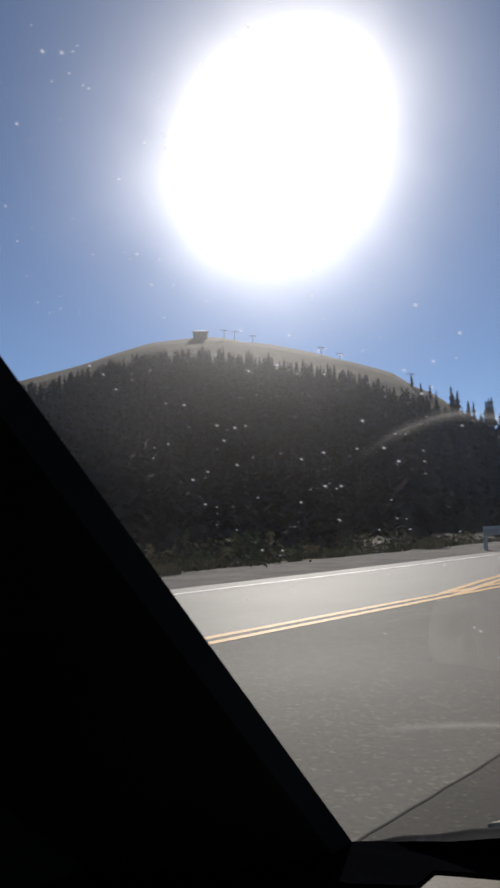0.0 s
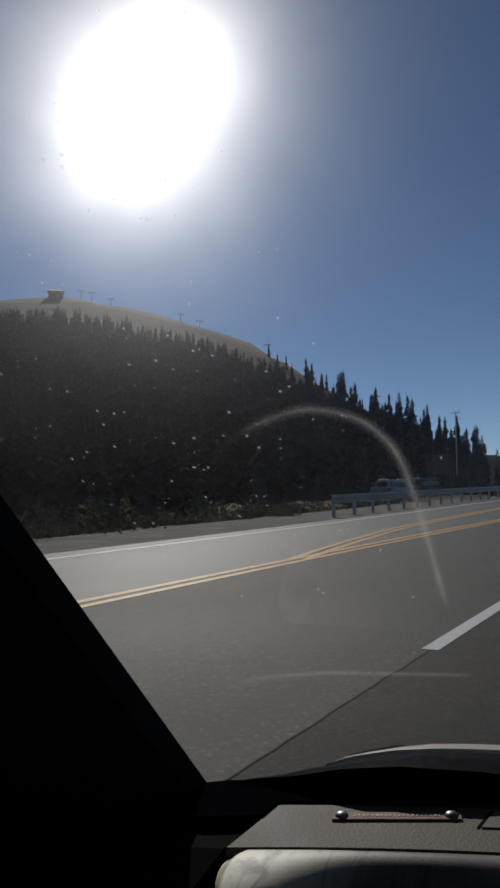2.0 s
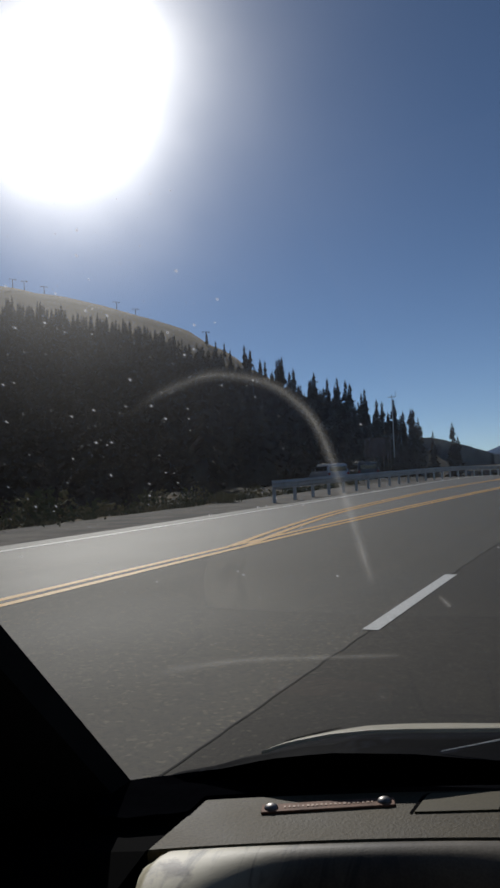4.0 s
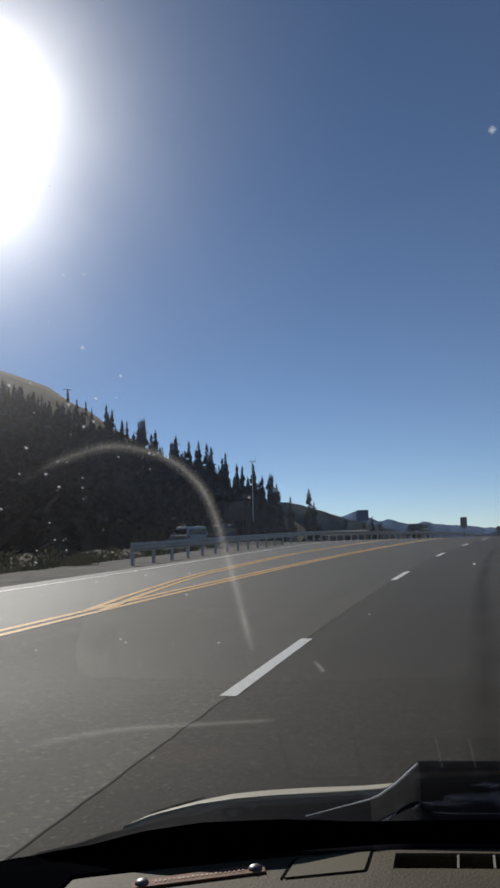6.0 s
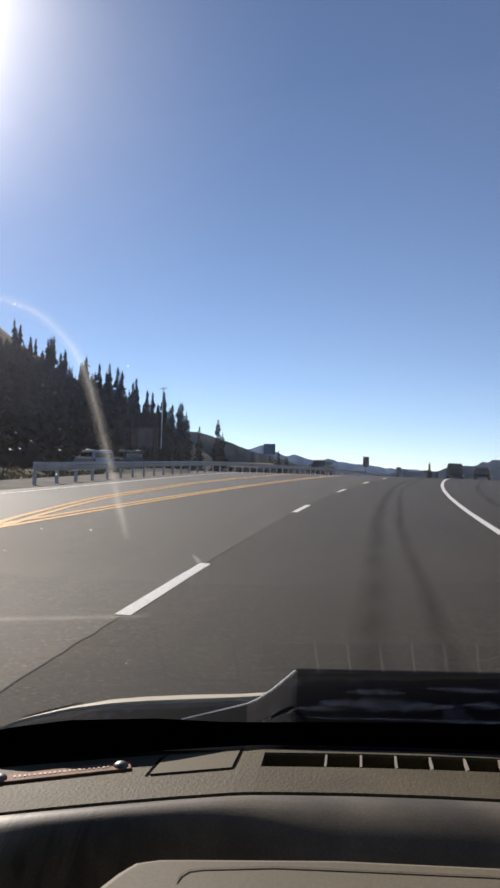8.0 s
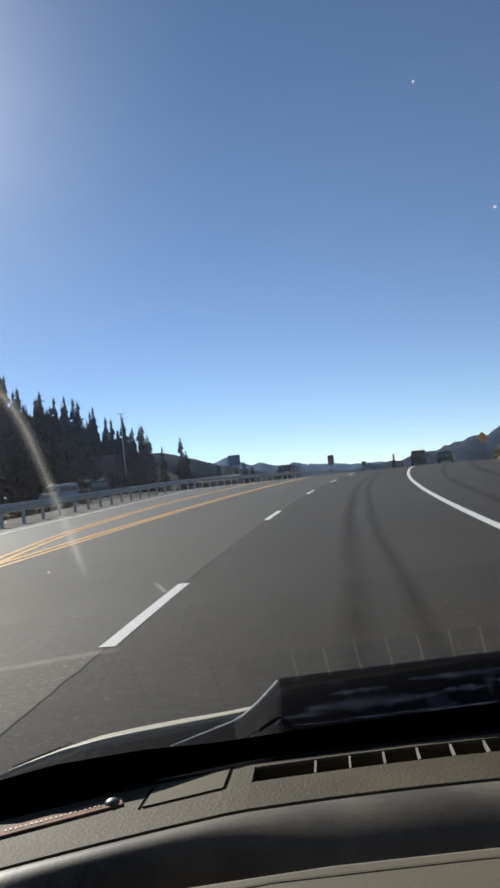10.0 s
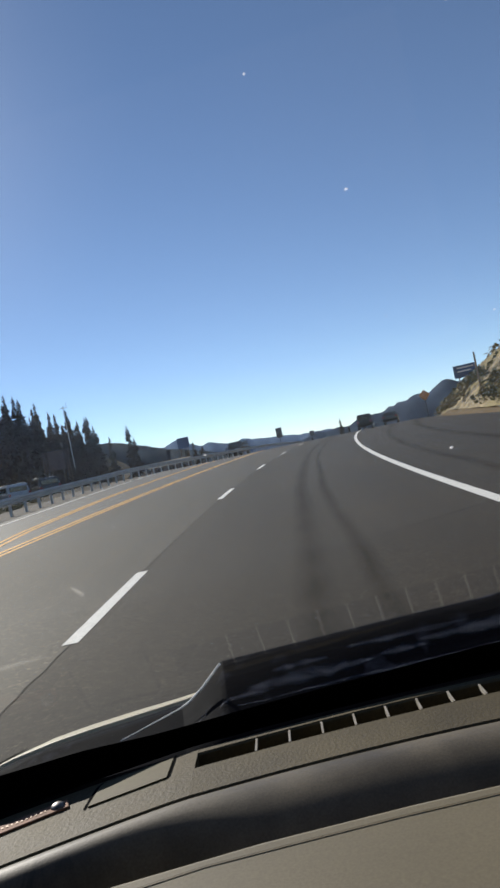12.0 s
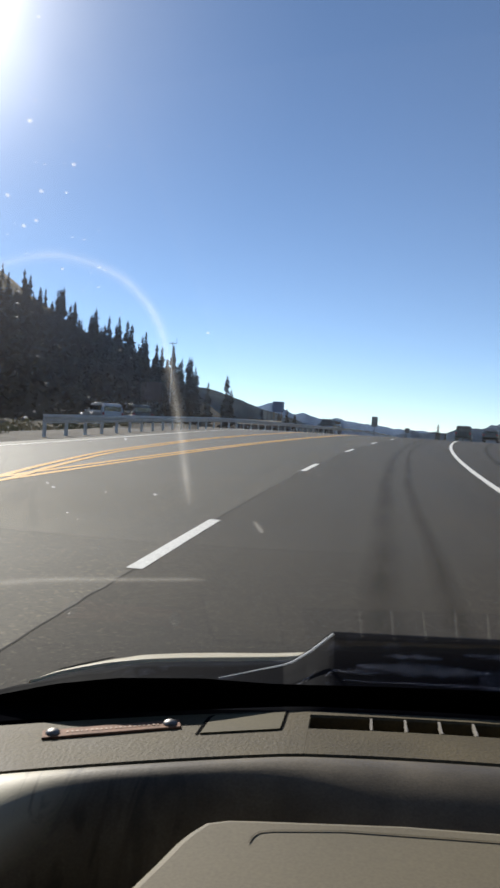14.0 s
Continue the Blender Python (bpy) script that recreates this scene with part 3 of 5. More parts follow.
def spruce(seed, h):
    """One tree that can be picked out: stem and a crown of many small boughs."""
    g = random.Random(seed)
    e = new("spruce_tree")
    bm = rod(B(), (0, 0, 0), (0, 0, h * 0.96), h * 0.014, h * 0.003, 6)
    part("trunk", bm, BARK, e)
    bm = B()
    n = 260
    for i in range(n):
        u = (i + g.random()) / n
        z = h * (0.07 + 0.92 * u)
        reach = h * (0.142 * (1 - u) ** 0.70 + 0.010) * g.uniform(0.45, 1.25) * (1.0 + 0.22 * math.sin(u * 17 + seed))
        a = g.uniform(0, 6.283)
        wid = reach * g.uniform(0.28, 0.45)
        c, s = math.cos(a), math.sin(a)

        def at(rr, side, dz):
            return bm.verts.new((c * rr - s * side, s * rr + c * side, z + dz))
        droop = -reach * g.uniform(0.15, 0.5)
        p0, p1, p2, p3 = at(0, 0, reach * 0.1), at(reach * 0.55, wid, droop * 0.35), at(reach, 0, droop), at(reach * 0.55, -wid, droop * 0.35)
        p4 = at(reach * 0.5, 0, droop * 0.3 - wid * 0.9)
        bm.faces.new((p0, p1, p2, p3))
        bm.faces.new((p0, p2, p4))
    part("crown", bm, NEEDLES, e)
    return e


def ray_spot(az, r):
    x, y = r * math.sin(radians(az)), r * math.cos(radians(az))
    return x, y, ground_z(x, y)


kinds = [spruce(11 + i, 1.0) for i in range(4)]
rng2 = random.Random(21)
wanted = []
for i in range(46):
    az = -28 + 15 * i / 46 + rng2.uniform(-0.5, 0.5)
    wanted.append((az, lerp_table(RIDGE, az) * rng2.uniform(0.86, 1.0), rng2.uniform(8, 14) * (0.55 + 0.45 * smooth01((az + 29) / 7))))
# lone ones, by how high their tops stand over the horizon
for az, r, up in ((-13.4, 200, 5.0), (-12.9, 204, 4.3), (-14.1, 206, 4.5), (-15.0, 200, 4.7), (-15.8, 204, 5.2), (-17.0, 198, 5.6), (-11.9, 208, 3.2), (-10.5, 190, 3.8), (-10.15, 194, 2.8),
                  (-6.5, 200, 1.35), (-5.9, 203, 1.6), (-5.3, 206, 1.2), (-2.7, 112, 1.05), (-2.35, 116, 0.5), (-25.0, 150, 7.4), (-21.5, 170, 6.6), (-18.4, 180, 6.0)):
    wanted.append((az, r, 1.37 + r * math.tan(radians(up)) - ray_spot(az, r)[2] + 0.2))
for i, (az, r, h) in enumerate(wanted):
    x, y, z = ray_spot(az, r)
    src = kinds[i % 4]
    m = Matrix.Translation((x, y, z - 0.2)) @ Matrix.Rotation(rng2.uniform(0, 6.28), 4, "Z")
    if i < 4:
        t_ob = src
        t_ob.matrix_basis = m
    else:
        t_ob = copy_thing(src, m)
    t_ob.scale = (h * rng2.uniform(0.85, 1.15), h * rng2.uniform(0.85, 1.15), h)
    tagged(t_ob, "tall dark green spruce standing on the hillside", "spruce tree", "spruces along the hillside")
# small spruces beyond the crest of the road
for i, (az, r, up) in enumerate(((5.2, 150, 0.95), (5.75, 152, 0.35), (2.9, 160, 0.1), (7.0, 155, 0.2))):
    x, y, z = ray_spot(az, r)
    h = 1.35 + r * math.tan(radians(up)) - z + 0.4
    t_ob = copy_thing(kinds[(i + 1) % 4], Matrix.Translation((x, y, z - 0.2)))
    t_ob.scale = (h * 1.1, h * 1.1, h)
    tagged(t_ob, "small dark spruce beyond the crest of the road", "spruce tree", "spruces beyond the crest")

# ---- the car that carries the view ----
car = tagged(new("car"), "car cabin with beige dashboard behind a dusty windscreen", "car")


TOP_Z = 1.72
SCREEN_X = 0.44
CAR_MID = 0.36        # the driver sits left of the middle


def screen_row(x):
    q = (x - CAR_MID) / (CAR_MID + SCREEN_X)
    yb = 0.846 - 0.168 * abs(q) ** 1.8
    yt = 0.10 - 0.06 * q * q
    zb = 1.056 + 0.006 * q * q
    rows_ = []
    for k in range(9):
        u = k / 8
        rows_.append((x, yb + (yt - yb) * u + 0.018 * math.sin(math.pi * u), zb + (TOP_Z - zb) * u + 0.018 * math.sin(math.pi * u)))
    return rows_


def dash_back(x):
    return 0.740 + 0.174 * x - 0.244 * x * x


def dash_front(x):
    return 0.642 + 0.167 * x - 0.333 * x * x


STRIP_Z = 1.078


def sink(x):
    """The dash drops a little towards the pillar."""
    return 0.062 * max(0.0, -x - 0.08)


def panel(bm, xs, ya, yb, za, zb=None, thick=0.012):
    rows = []
    for x in xs:
        a, b = ya(x), yb(x)
        z0 = za - sink(x)
        z1 = (zb if zb is not None else za) - sink(x)
        rows.append([bm.verts.new(p) for p in ((x, a, z0 - thick), (x, a, z0 - 0.002), (x, a + 0.002, z0), (x, b - 0.002, z1), (x, b, z1 - 0.002), (x, b, z1 - thick))])
    for r0, r1 in zip(rows, rows[1:]):
        for i in range(5):
            bm.faces.new((r0[i], r1[i], r1[i + 1], r0[i + 1]))
    bm.faces.new(rows[0])
    bm.faces.new(list(reversed(rows[-1])))
    return bm


FRONT = lambda x: dash_front(x) + 0.001
BACK = dash_back
SLOT0 = lambda x: dash_back(x) - 0.042
SLOT1 = lambda x: dash_back(x) - 0.013
part("dash_top", panel(B(), steps(-0.366, -0.0722, 16), FRONT, BACK, STRIP_Z, STRIP_Z + 0.002), DASH, car, "grained beige vinyl dash top")
part("dash_panel", panel(B(), steps(-0.072, 0.62, 30), FRONT, SLOT0, STRIP_Z, STRIP_Z + 0.0015), DASH, car)
part("vent_rim", panel(B(), steps(-0.072, 0.62, 30), SLOT1, BACK, STRIP_Z + 0.002), DASH, car)


def groove(points, w, z=None):
    """A narrow dark joint laid along points on the dash."""
    bm = B()
    pts = [Vector(p) for p in points]
    rows = []
    for i, p in enumerate(pts):
        d = (pts[min(i + 1, len(pts) - 1)] - pts[max(i - 1, 0)]).normalized()
        n_ = Vector((-d.y, d.x, 0)).normalized() * w * (0.5 if 0 < i < len(pts) - 1 else 0.3)
        rows.append((bm.verts.new(p + n_), bm.verts.new(p - n_)))
    for a, b in zip(rows, rows[1:]):
        bm.faces.new((a[0], a[1], b[1], b[0]))
    return bm


def on_strip(x, y):
    k = (y - FRONT(x)) / (BACK(x) - FRONT(x))
    return (x, y, STRIP_Z + 0.002 * k - sink(x) + 0.0006)


LID_VINYL = material("smooth_lid_vinyl", (0.088, 0.073, 0.037), (0.116, 0.096, 0.050), 9, 6, 0.62, 0.74, spec=0.34, bump=0.1, bump_scale=420, fine=0.3, depth=0.0006)
lid_corners = [(-0.1655, BACK(-0.166) - 0.049), (-0.1625, BACK(-0.163) - 0.014), (-0.160, BACK(-0.160) - 0.0095), (-0.155, BACK(-0.155) - 0.0085), (-0.0955, BACK(-0.0955) - 0.0075), (-0.0970, BACK(-0.097) - 0.046)]
bm = B()
top_ = [bm.verts.new(Vector(on_strip(x, y)) + Vector((0, 0, 0.0009))) for x, y in lid_corners]
low_ = [bm.verts.new(Vector(on_strip(x, y)) - Vector((0, 0, 0.0004))) for x, y in lid_corners]
bm.faces.new(top_[::-1])
for i in range(6):
    bm.faces.new((top_[i], top_[(i + 1) % 6], low_[(i + 1) % 6], low_[i]))
bmesh.ops.recalc_face_normals(bm, faces=bm.faces[:])
part("dash_lid", bm, LID_VINYL, car, "smooth beige lid set into the dash")
lid_left = [on_strip(-0.1685, BACK(-0.168) - 0.051), on_strip(-0.1665, BACK(-0.166) - 0.032), on_strip(-0.1645, BACK(-0.164) - 0.013), on_strip(-0.1610, BACK(-0.161) - 0.0080), on_strip(-0.154, BACK(-0.154) - 0.0064)]
lid_right = [on_strip(-0.0955 + 0.03 * k, BACK(-0.096) - 0.046 + k) for k in steps(0.0, 0.046, 4)]
lid_back = [on_strip(x, BACK(x) - 0.0062) for x in steps(-0.156, -0.094, 8)]
part("lid_joint", groove(lid_left, 0.0038), BLACK_TRIM, car)
part("lid_joint", groove(lid_right, 0.0026), BLACK_TRIM, car)
part("lid_joint", groove(lid_back, 0.0030), BLACK_TRIM, car)
SLAT = material("pale_vent_slats", (0.26, 0.235, 0.19), (0.34, 0.31, 0.26), 40, 4, 0.5)
for i in range(16):
    x = -0.0155 + 0.0318 * i
    bm = B()
    box(bm, x - 0.0010, SLOT0(x), STRIP_Z - 0.003, x + 0.0010, SLOT1(x), STRIP_Z + 0.0015)
    part("vent_slat", bm, SLAT, car)
bm = B()
sweep(bm, steps(-0.46, 0.66, 34), lambda x: [(x, dash_front(x) - 0.01, STRIP_Z - 0.016 - sink(x)), (x, dash_back(x) + 0.004, STRIP_Z - 0.014 - sink(x)),
                                             (x, dash_back(x) + 0.03, STRIP_Z - 0.03 - sink(x) * 0.5), (x, max(dash_back(x) + 0.035, screen_row(x)[0][1] - 0.004), 1.057)])
part("defroster_tray", bm, VELVET, car, "black tray under the windscreen")

# padded roll below the strip; sun highlight on its end painted as pale colour
_n, _l = DASH_ROLL.node_tree.nodes, DASH_ROLL.node_tree.links
_b = _n["Principled BSDF"]
_was = _b.inputs["Base Color"].links[0].from_socket
_co, _sep, _mr, _no = _n.new("ShaderNodeTexCoord"), _n.new("ShaderNodeSeparateXYZ"), _n.new("ShaderNodeMapRange"), _n.new("ShaderNodeTexNoise")
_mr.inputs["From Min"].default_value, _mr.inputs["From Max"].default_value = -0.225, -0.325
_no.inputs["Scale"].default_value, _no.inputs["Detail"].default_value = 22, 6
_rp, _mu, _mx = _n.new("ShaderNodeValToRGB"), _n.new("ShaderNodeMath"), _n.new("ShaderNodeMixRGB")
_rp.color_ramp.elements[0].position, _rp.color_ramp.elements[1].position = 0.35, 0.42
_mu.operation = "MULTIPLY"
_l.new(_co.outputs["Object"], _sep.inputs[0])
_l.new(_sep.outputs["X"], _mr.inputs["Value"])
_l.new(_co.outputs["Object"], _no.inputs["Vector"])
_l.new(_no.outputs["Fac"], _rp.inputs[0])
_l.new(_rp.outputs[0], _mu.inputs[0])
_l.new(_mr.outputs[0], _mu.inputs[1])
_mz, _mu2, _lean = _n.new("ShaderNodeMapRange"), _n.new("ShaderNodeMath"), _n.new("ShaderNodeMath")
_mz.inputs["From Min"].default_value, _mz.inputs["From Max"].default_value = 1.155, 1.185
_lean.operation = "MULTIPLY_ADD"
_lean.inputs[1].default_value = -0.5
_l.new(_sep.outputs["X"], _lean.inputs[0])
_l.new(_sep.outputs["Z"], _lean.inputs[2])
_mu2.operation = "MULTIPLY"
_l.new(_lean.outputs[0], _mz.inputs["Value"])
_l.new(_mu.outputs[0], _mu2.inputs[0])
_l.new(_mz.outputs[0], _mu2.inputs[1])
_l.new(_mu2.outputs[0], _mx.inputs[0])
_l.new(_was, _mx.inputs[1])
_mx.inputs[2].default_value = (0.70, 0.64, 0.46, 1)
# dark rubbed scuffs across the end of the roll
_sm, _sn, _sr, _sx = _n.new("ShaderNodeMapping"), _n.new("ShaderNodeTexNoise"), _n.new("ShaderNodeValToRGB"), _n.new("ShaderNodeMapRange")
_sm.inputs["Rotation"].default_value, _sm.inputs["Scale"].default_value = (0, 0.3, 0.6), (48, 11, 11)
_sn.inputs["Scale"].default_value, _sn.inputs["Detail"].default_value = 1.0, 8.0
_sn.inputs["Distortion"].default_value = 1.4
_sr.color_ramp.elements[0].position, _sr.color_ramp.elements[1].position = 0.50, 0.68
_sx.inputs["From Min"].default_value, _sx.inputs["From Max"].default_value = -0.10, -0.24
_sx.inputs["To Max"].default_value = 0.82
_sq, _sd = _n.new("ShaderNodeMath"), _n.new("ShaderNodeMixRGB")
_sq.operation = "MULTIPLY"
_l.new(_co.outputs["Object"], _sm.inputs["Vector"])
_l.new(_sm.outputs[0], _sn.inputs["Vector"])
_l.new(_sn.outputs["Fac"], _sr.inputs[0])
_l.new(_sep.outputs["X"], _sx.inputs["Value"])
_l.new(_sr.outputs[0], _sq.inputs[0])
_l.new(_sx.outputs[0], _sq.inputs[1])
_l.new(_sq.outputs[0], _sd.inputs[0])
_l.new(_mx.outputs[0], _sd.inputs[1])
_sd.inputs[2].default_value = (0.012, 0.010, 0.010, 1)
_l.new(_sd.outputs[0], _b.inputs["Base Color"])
ROLL = [(0.004, -0.003), (0.000, -0.0005), (-0.006, 0.001), (-0.013, 0.001), (-0.021, -0.002), (-0.029, -0.008), (-0.037, -0.017), (-0.046, -0.031), (-0.055, -0.050), (-0.064, -0.08), (-0.066, -0.12), (-0.05, -0.2), (-0.01, -0.34)]
bm = B()


def roll_row(x):
    k = smooth01((x + 0.359) / 0.012)
    deep = 1.0 + 0.8 * smooth01((-0.24 - x) / 0.10) + 0.65 * smooth01((x + 0.12) / 0.15)
    flat = 0.55 * smooth01((-0.20 - x) / 0.11)
    in_ = 0.72 * smooth01((-0.27 - x) / 0.09)
    return [(x - in_ * max(dz, -0.09), dash_front(x) + dy * deep * (0.75 + 0.25 * k), STRIP_Z - 0.001 + dz + flat * max(0.0, min(-dz, 0.03)) - sink(x) - 0.007 * (1 - k)) for dy, dz in ROLL]


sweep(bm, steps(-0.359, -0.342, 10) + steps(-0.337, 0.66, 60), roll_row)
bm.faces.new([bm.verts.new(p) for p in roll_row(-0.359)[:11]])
part("dash_roll", bm, DASH_ROLL, car, "worn padded vinyl roll with a sun highlight painted on its end", True)

# copper plaque with two rivets
bm = B()
pl, pr = Vector((-0.294, 0.634, STRIP_Z + 0.0030 - sink(-0.294))), Vector((-0.196, 0.670, STRIP_Z + 0.0030 - sink(-0.196)))
along = (pr - pl).normalized()
mid = (pl + pr) / 2
turn = Matrix.Translation(mid) @ Matrix.Rotation(math.atan2(along.y, along.x), 4, "Z") @ Matrix.Rotation(-math.asin(along.z), 4, "Y")
box(bm, -0.061, -0.0085, -0.0022, 0.061, 0.0085, 0.0006, 0.0008)
plaque = part("plaque", bm, COPPER, car, "worn copper plaque with raised marks")
plaque.matrix_basis = turn
rg = random.Random(3)
COPPER_MARK = material("worn_copper_marks", (0.24, 0.155, 0.105), None, 50, 4, 0.55, metal=0.3)
for i in range(20):
    x = -0.040 + 0.0042 * i
    part("raised_mark", box(B(), x, -0.0022, 0.0002, x + rg.uniform(0.0012, 0.0026), rg.uniform(0.0015, 0.0025), 0.0011), COPPER_MARK, plaque)
for s in (-1, 1):
    bm = B()
    bmesh.ops.create_uvsphere(bm, u_segments=16, v_segments=8, radius=0.0066, matrix=Matrix.Translation((s * 0.0518, 0, 0.0004)) @ Matrix.Diagonal((1, 1, 0.6, 1)))
    part("rivet", bm, RIVET, plaque, "domed steel rivet", True)

# instrument hood
bm = B()
plan = [(-0.088, 0.460), (-0.106, 0.4565), (-0.120, 0.450), (-0.127, 0.438), (-0.132, 0.426), (-0.138, 0.406), (-0.146, 0.382), (-0.170, 0.315), (-0.195, 0.25), (-0.21, 0.20), (0.30, 0.20), (0.30, 0.497), (0.10, 0.485), (0.0, 0.475)]
top = [bm.verts.new((x, y, 1.108 - 0.06 * (0.46 - y))) for x, y in plan]
low = [bm.verts.new((x * 1.02, y + 0.012, 1.02)) for x, y in plan]
bm.faces.new(list(reversed(top)))
for i in range(len(plan)):
    j = (i + 1) % len(plan)
    bm.faces.new((top[i], top[j], low[j], low[i]))
bmesh.ops.recalc_face_normals(bm, faces=bm.faces)
bmesh.ops.bevel(bm, geom=[e for e in bm.edges if all(v in top for v in e.verts)], offset=0.006, segments=3, affect="EDGES", profile=0.5)
part("instrument_hood", bm, HOOD_VINYL, car, "beige hood over the instruments")

HOOD_Z = lambda y: 1.108 - 0.06 * (0.46 - y) + 0.0006
line = [(-0.0895, 0.432), (-0.0885, 0.439), (-0.085, 0.4445), (-0.078, 0.4475), (-0.036, 0.457), (0.019, 0.463), (0.087, 0.470), (0.16, 0.475), (0.28, 0.482)]
part("hood_joint", groove([(x, y, HOOD_Z(y)) for x, y in line], 0.0015), DASH, car)


# windscreen, pillars, shell
bm = sweep(B(), steps(-SCREEN_X - 0.09, 2 * CAR_MID + SCREEN_X + 0.09, 48), screen_row)
bmesh.ops.recalc_face_normals(bm, faces=bm.faces)
bm.normal_update()
bm.faces.ensure_lookup_table()
if bm.faces[len(bm.faces) // 2].normal.y > 0:        # the front of the sheet is the cabin side
    bmesh.ops.reverse_faces(bm, faces=bm.faces)
screen = part("windscreen", bm, GLASS, car, "clear dusty windscreen glass", True)
screen.visible_shadow = False


def pillar(name, side):
    def X(x):
        return x if side < 0 else 2 * CAR_MID - x
    pts = [((-0.461, 0.655, 1.040), (-0.66, 0.53, 1.02)), ((-0.461, 0.652, 1.065), (-0.66, 0.50, 1.05)), ((-0.450, 0.42, 1.3035), (-0.66, 0.22, 1.30)),
           ((-0.4415, 0.24, 1.489), (-0.64, 0.05, 1.47)), ((-0.4315, 0.03, 1.705), (-0.60, -0.16, 1.70))]
    bm = B()
    rings = []
    for a, b in pts:
        a, b = Vector(a), Vector(b)
        nrm = Vector((0, 0.03, 0.02))
        ring = [a, a - nrm * 0.7, b - nrm, b + nrm]
        rings.append([bm.verts.new((X(p.x), p.y, p.z)) for p in ring])
    for r0, r1 in zip(rings, rings[1:]):
        for i in range(4):
            j = (i + 1) % 4
            bm.faces.new((r0[i], r0[j], r1[j], r1[i]))
    bm.faces.new(rings[0])
    bm.faces.new(rings[-1])
    bmesh.ops.recalc_face_normals(bm, faces=bm.faces)
    return part(name, bm, PILLAR_TRIM, car, "black windscreen pillar")


pillar("pillar", -1)
pillar("pillar", 1)
RX = 2 * CAR_MID + 0.66
part("corner_trim", box(B(), -0.56, 0.57, 0.96, -0.405, 0.672, 1.0565, 0.004), BLACK_TRIM, car)
for xs_ in (-0.665, RX - 0.015):
    bm = B()
    prof_ = [(0.62, 0.98), (0.0, 0.98), (0.0, 1.10), (0.06, 1.46), (0.24, 1.32), (0.52, 1.06)]
    aa = [bm.verts.new((xs_, y, z)) for y, z in prof_]
    bb = [bm.verts.new((xs_ + 0.03, y, z)) for y, z in prof_]
    bm.faces.new(aa)
    bm.faces.new(list(reversed(bb)))
    for i in range(6):
        bm.faces.new((aa[i], bb[i], bb[(i + 1) % 6], aa[(i + 1) % 6]))
    bmesh.ops.recalc_face_normals(bm, faces=bm.faces)
    part("sail_panel", bm, PILLAR_TRIM, car)
bm = B()
box(bm, -0.70, -1.6, 0.35, -0.62, 0.62, 1.06, 0.02)
part("door", bm, BLACK_TRIM, car)
bm = B()
box(bm, RX - 0.04, -1.6, 0.35, RX + 0.04, 0.62, 1.06, 0.02)
part("door", bm, BLACK_TRIM, car)
bm = B()
box(bm, -0.62, 0.50, 0.3, RX - 0.04, 0.56, 1.0, 0.01)
part("bulkhead", bm, BLACK_TRIM, car)
bm = B()
box(bm, -0.62, -1.6, 0.28, RX - 0.04, 0.62, 0.33)
part("cabin_floor", bm, BLACK_TRIM, car)
bm = B()
box(bm, -0.66, -1.7, 1.72, RX, 0.09, 1.77, 0.02)
part("roof", bm, HEADLINER, car)
# unseen wall up to the roof, added to darken the cabin
bm = B()
box(bm, -0.66, -0.86, 0.3, RX, -0.78, 1.72, 0.02)
part("cabin_shade_wall", bm, BLACK_TRIM, car)
for x in (-0.66, RX - 0.05):
    bm = B()
    box(bm, x, -0.75, 1.06, x + 0.05, -0.60, 1.72, 0.01)
    part("door_post", bm, PILLAR_TRIM, car)
    bm = B()
    box(bm, x, -1.7, 1.06, x + 0.05, -1.45, 1.72, 0.01)
    part("door_post", bm, PILLAR_TRIM, car)
# unseen side panes, tinted only to cut the light inside the cabin
CABIN_DIM = bpy.data.materials.new("cabin_dimming_pane")
CABIN_DIM.use_nodes = True
_n, _l = CABIN_DIM.node_tree.nodes, CABIN_DIM.node_tree.links
_n.remove(_n["Principled BSDF"])
_c = _n.new("ShaderNodeBsdfTransparent")
_c.inputs["Color"].default_value = (0.62, 0.64, 0.61, 1)
_l.new(_c.outputs[0], _n["Material Output"].inputs["Surface"])
for x in (-0.652, RX - 0.03):
    part("side_window", box(B(), x, -0.62, 1.05, x + 0.005, 0.16, 1.73), CABIN_DIM, car, "unseen side pane added to dim the cabin")
# trim between strip, pillar and door
bm = B()
sweep(bm, steps(-0.66, -0.372, 12), lambda x: [(x, 0.20, 0.9), (x, dash_front(x) - 0.09, 1.03), (x, dash_front(x) + 0.01, 1.056), (x, dash_front(x) + 0.09, 1.052)])
part("dash_end", bm, BLACK_TRIM, car)
# bonnet and cowl outside the glass, laid out along s, the sideways over the forward distance
BONNET_BACK = [(-0.72, 0.86), (-0.6, 0.90), (-0.5, 0.946), (-0.435, 0.974), (-0.37, 0.9935), (-0.31, 1.0055), (-0.256, 1.013), (-0.19, 1.0205), (-0.12, 1.029), (-0.09, 1.036), (0.0, 1.040), (0.7, 1.040)]
BONNET_CREST = [(-0.475, 0.918), (-0.435, 0.941), (-0.405, 0.953), (-0.355, 0.970), (-0.312, 0.982), (-0.265, 0.990), (-0.2, 0.9985), (-0.14, 1.0045), (-0.09, 1.012), (0.0, 1.014), (0.7, 1.014)]
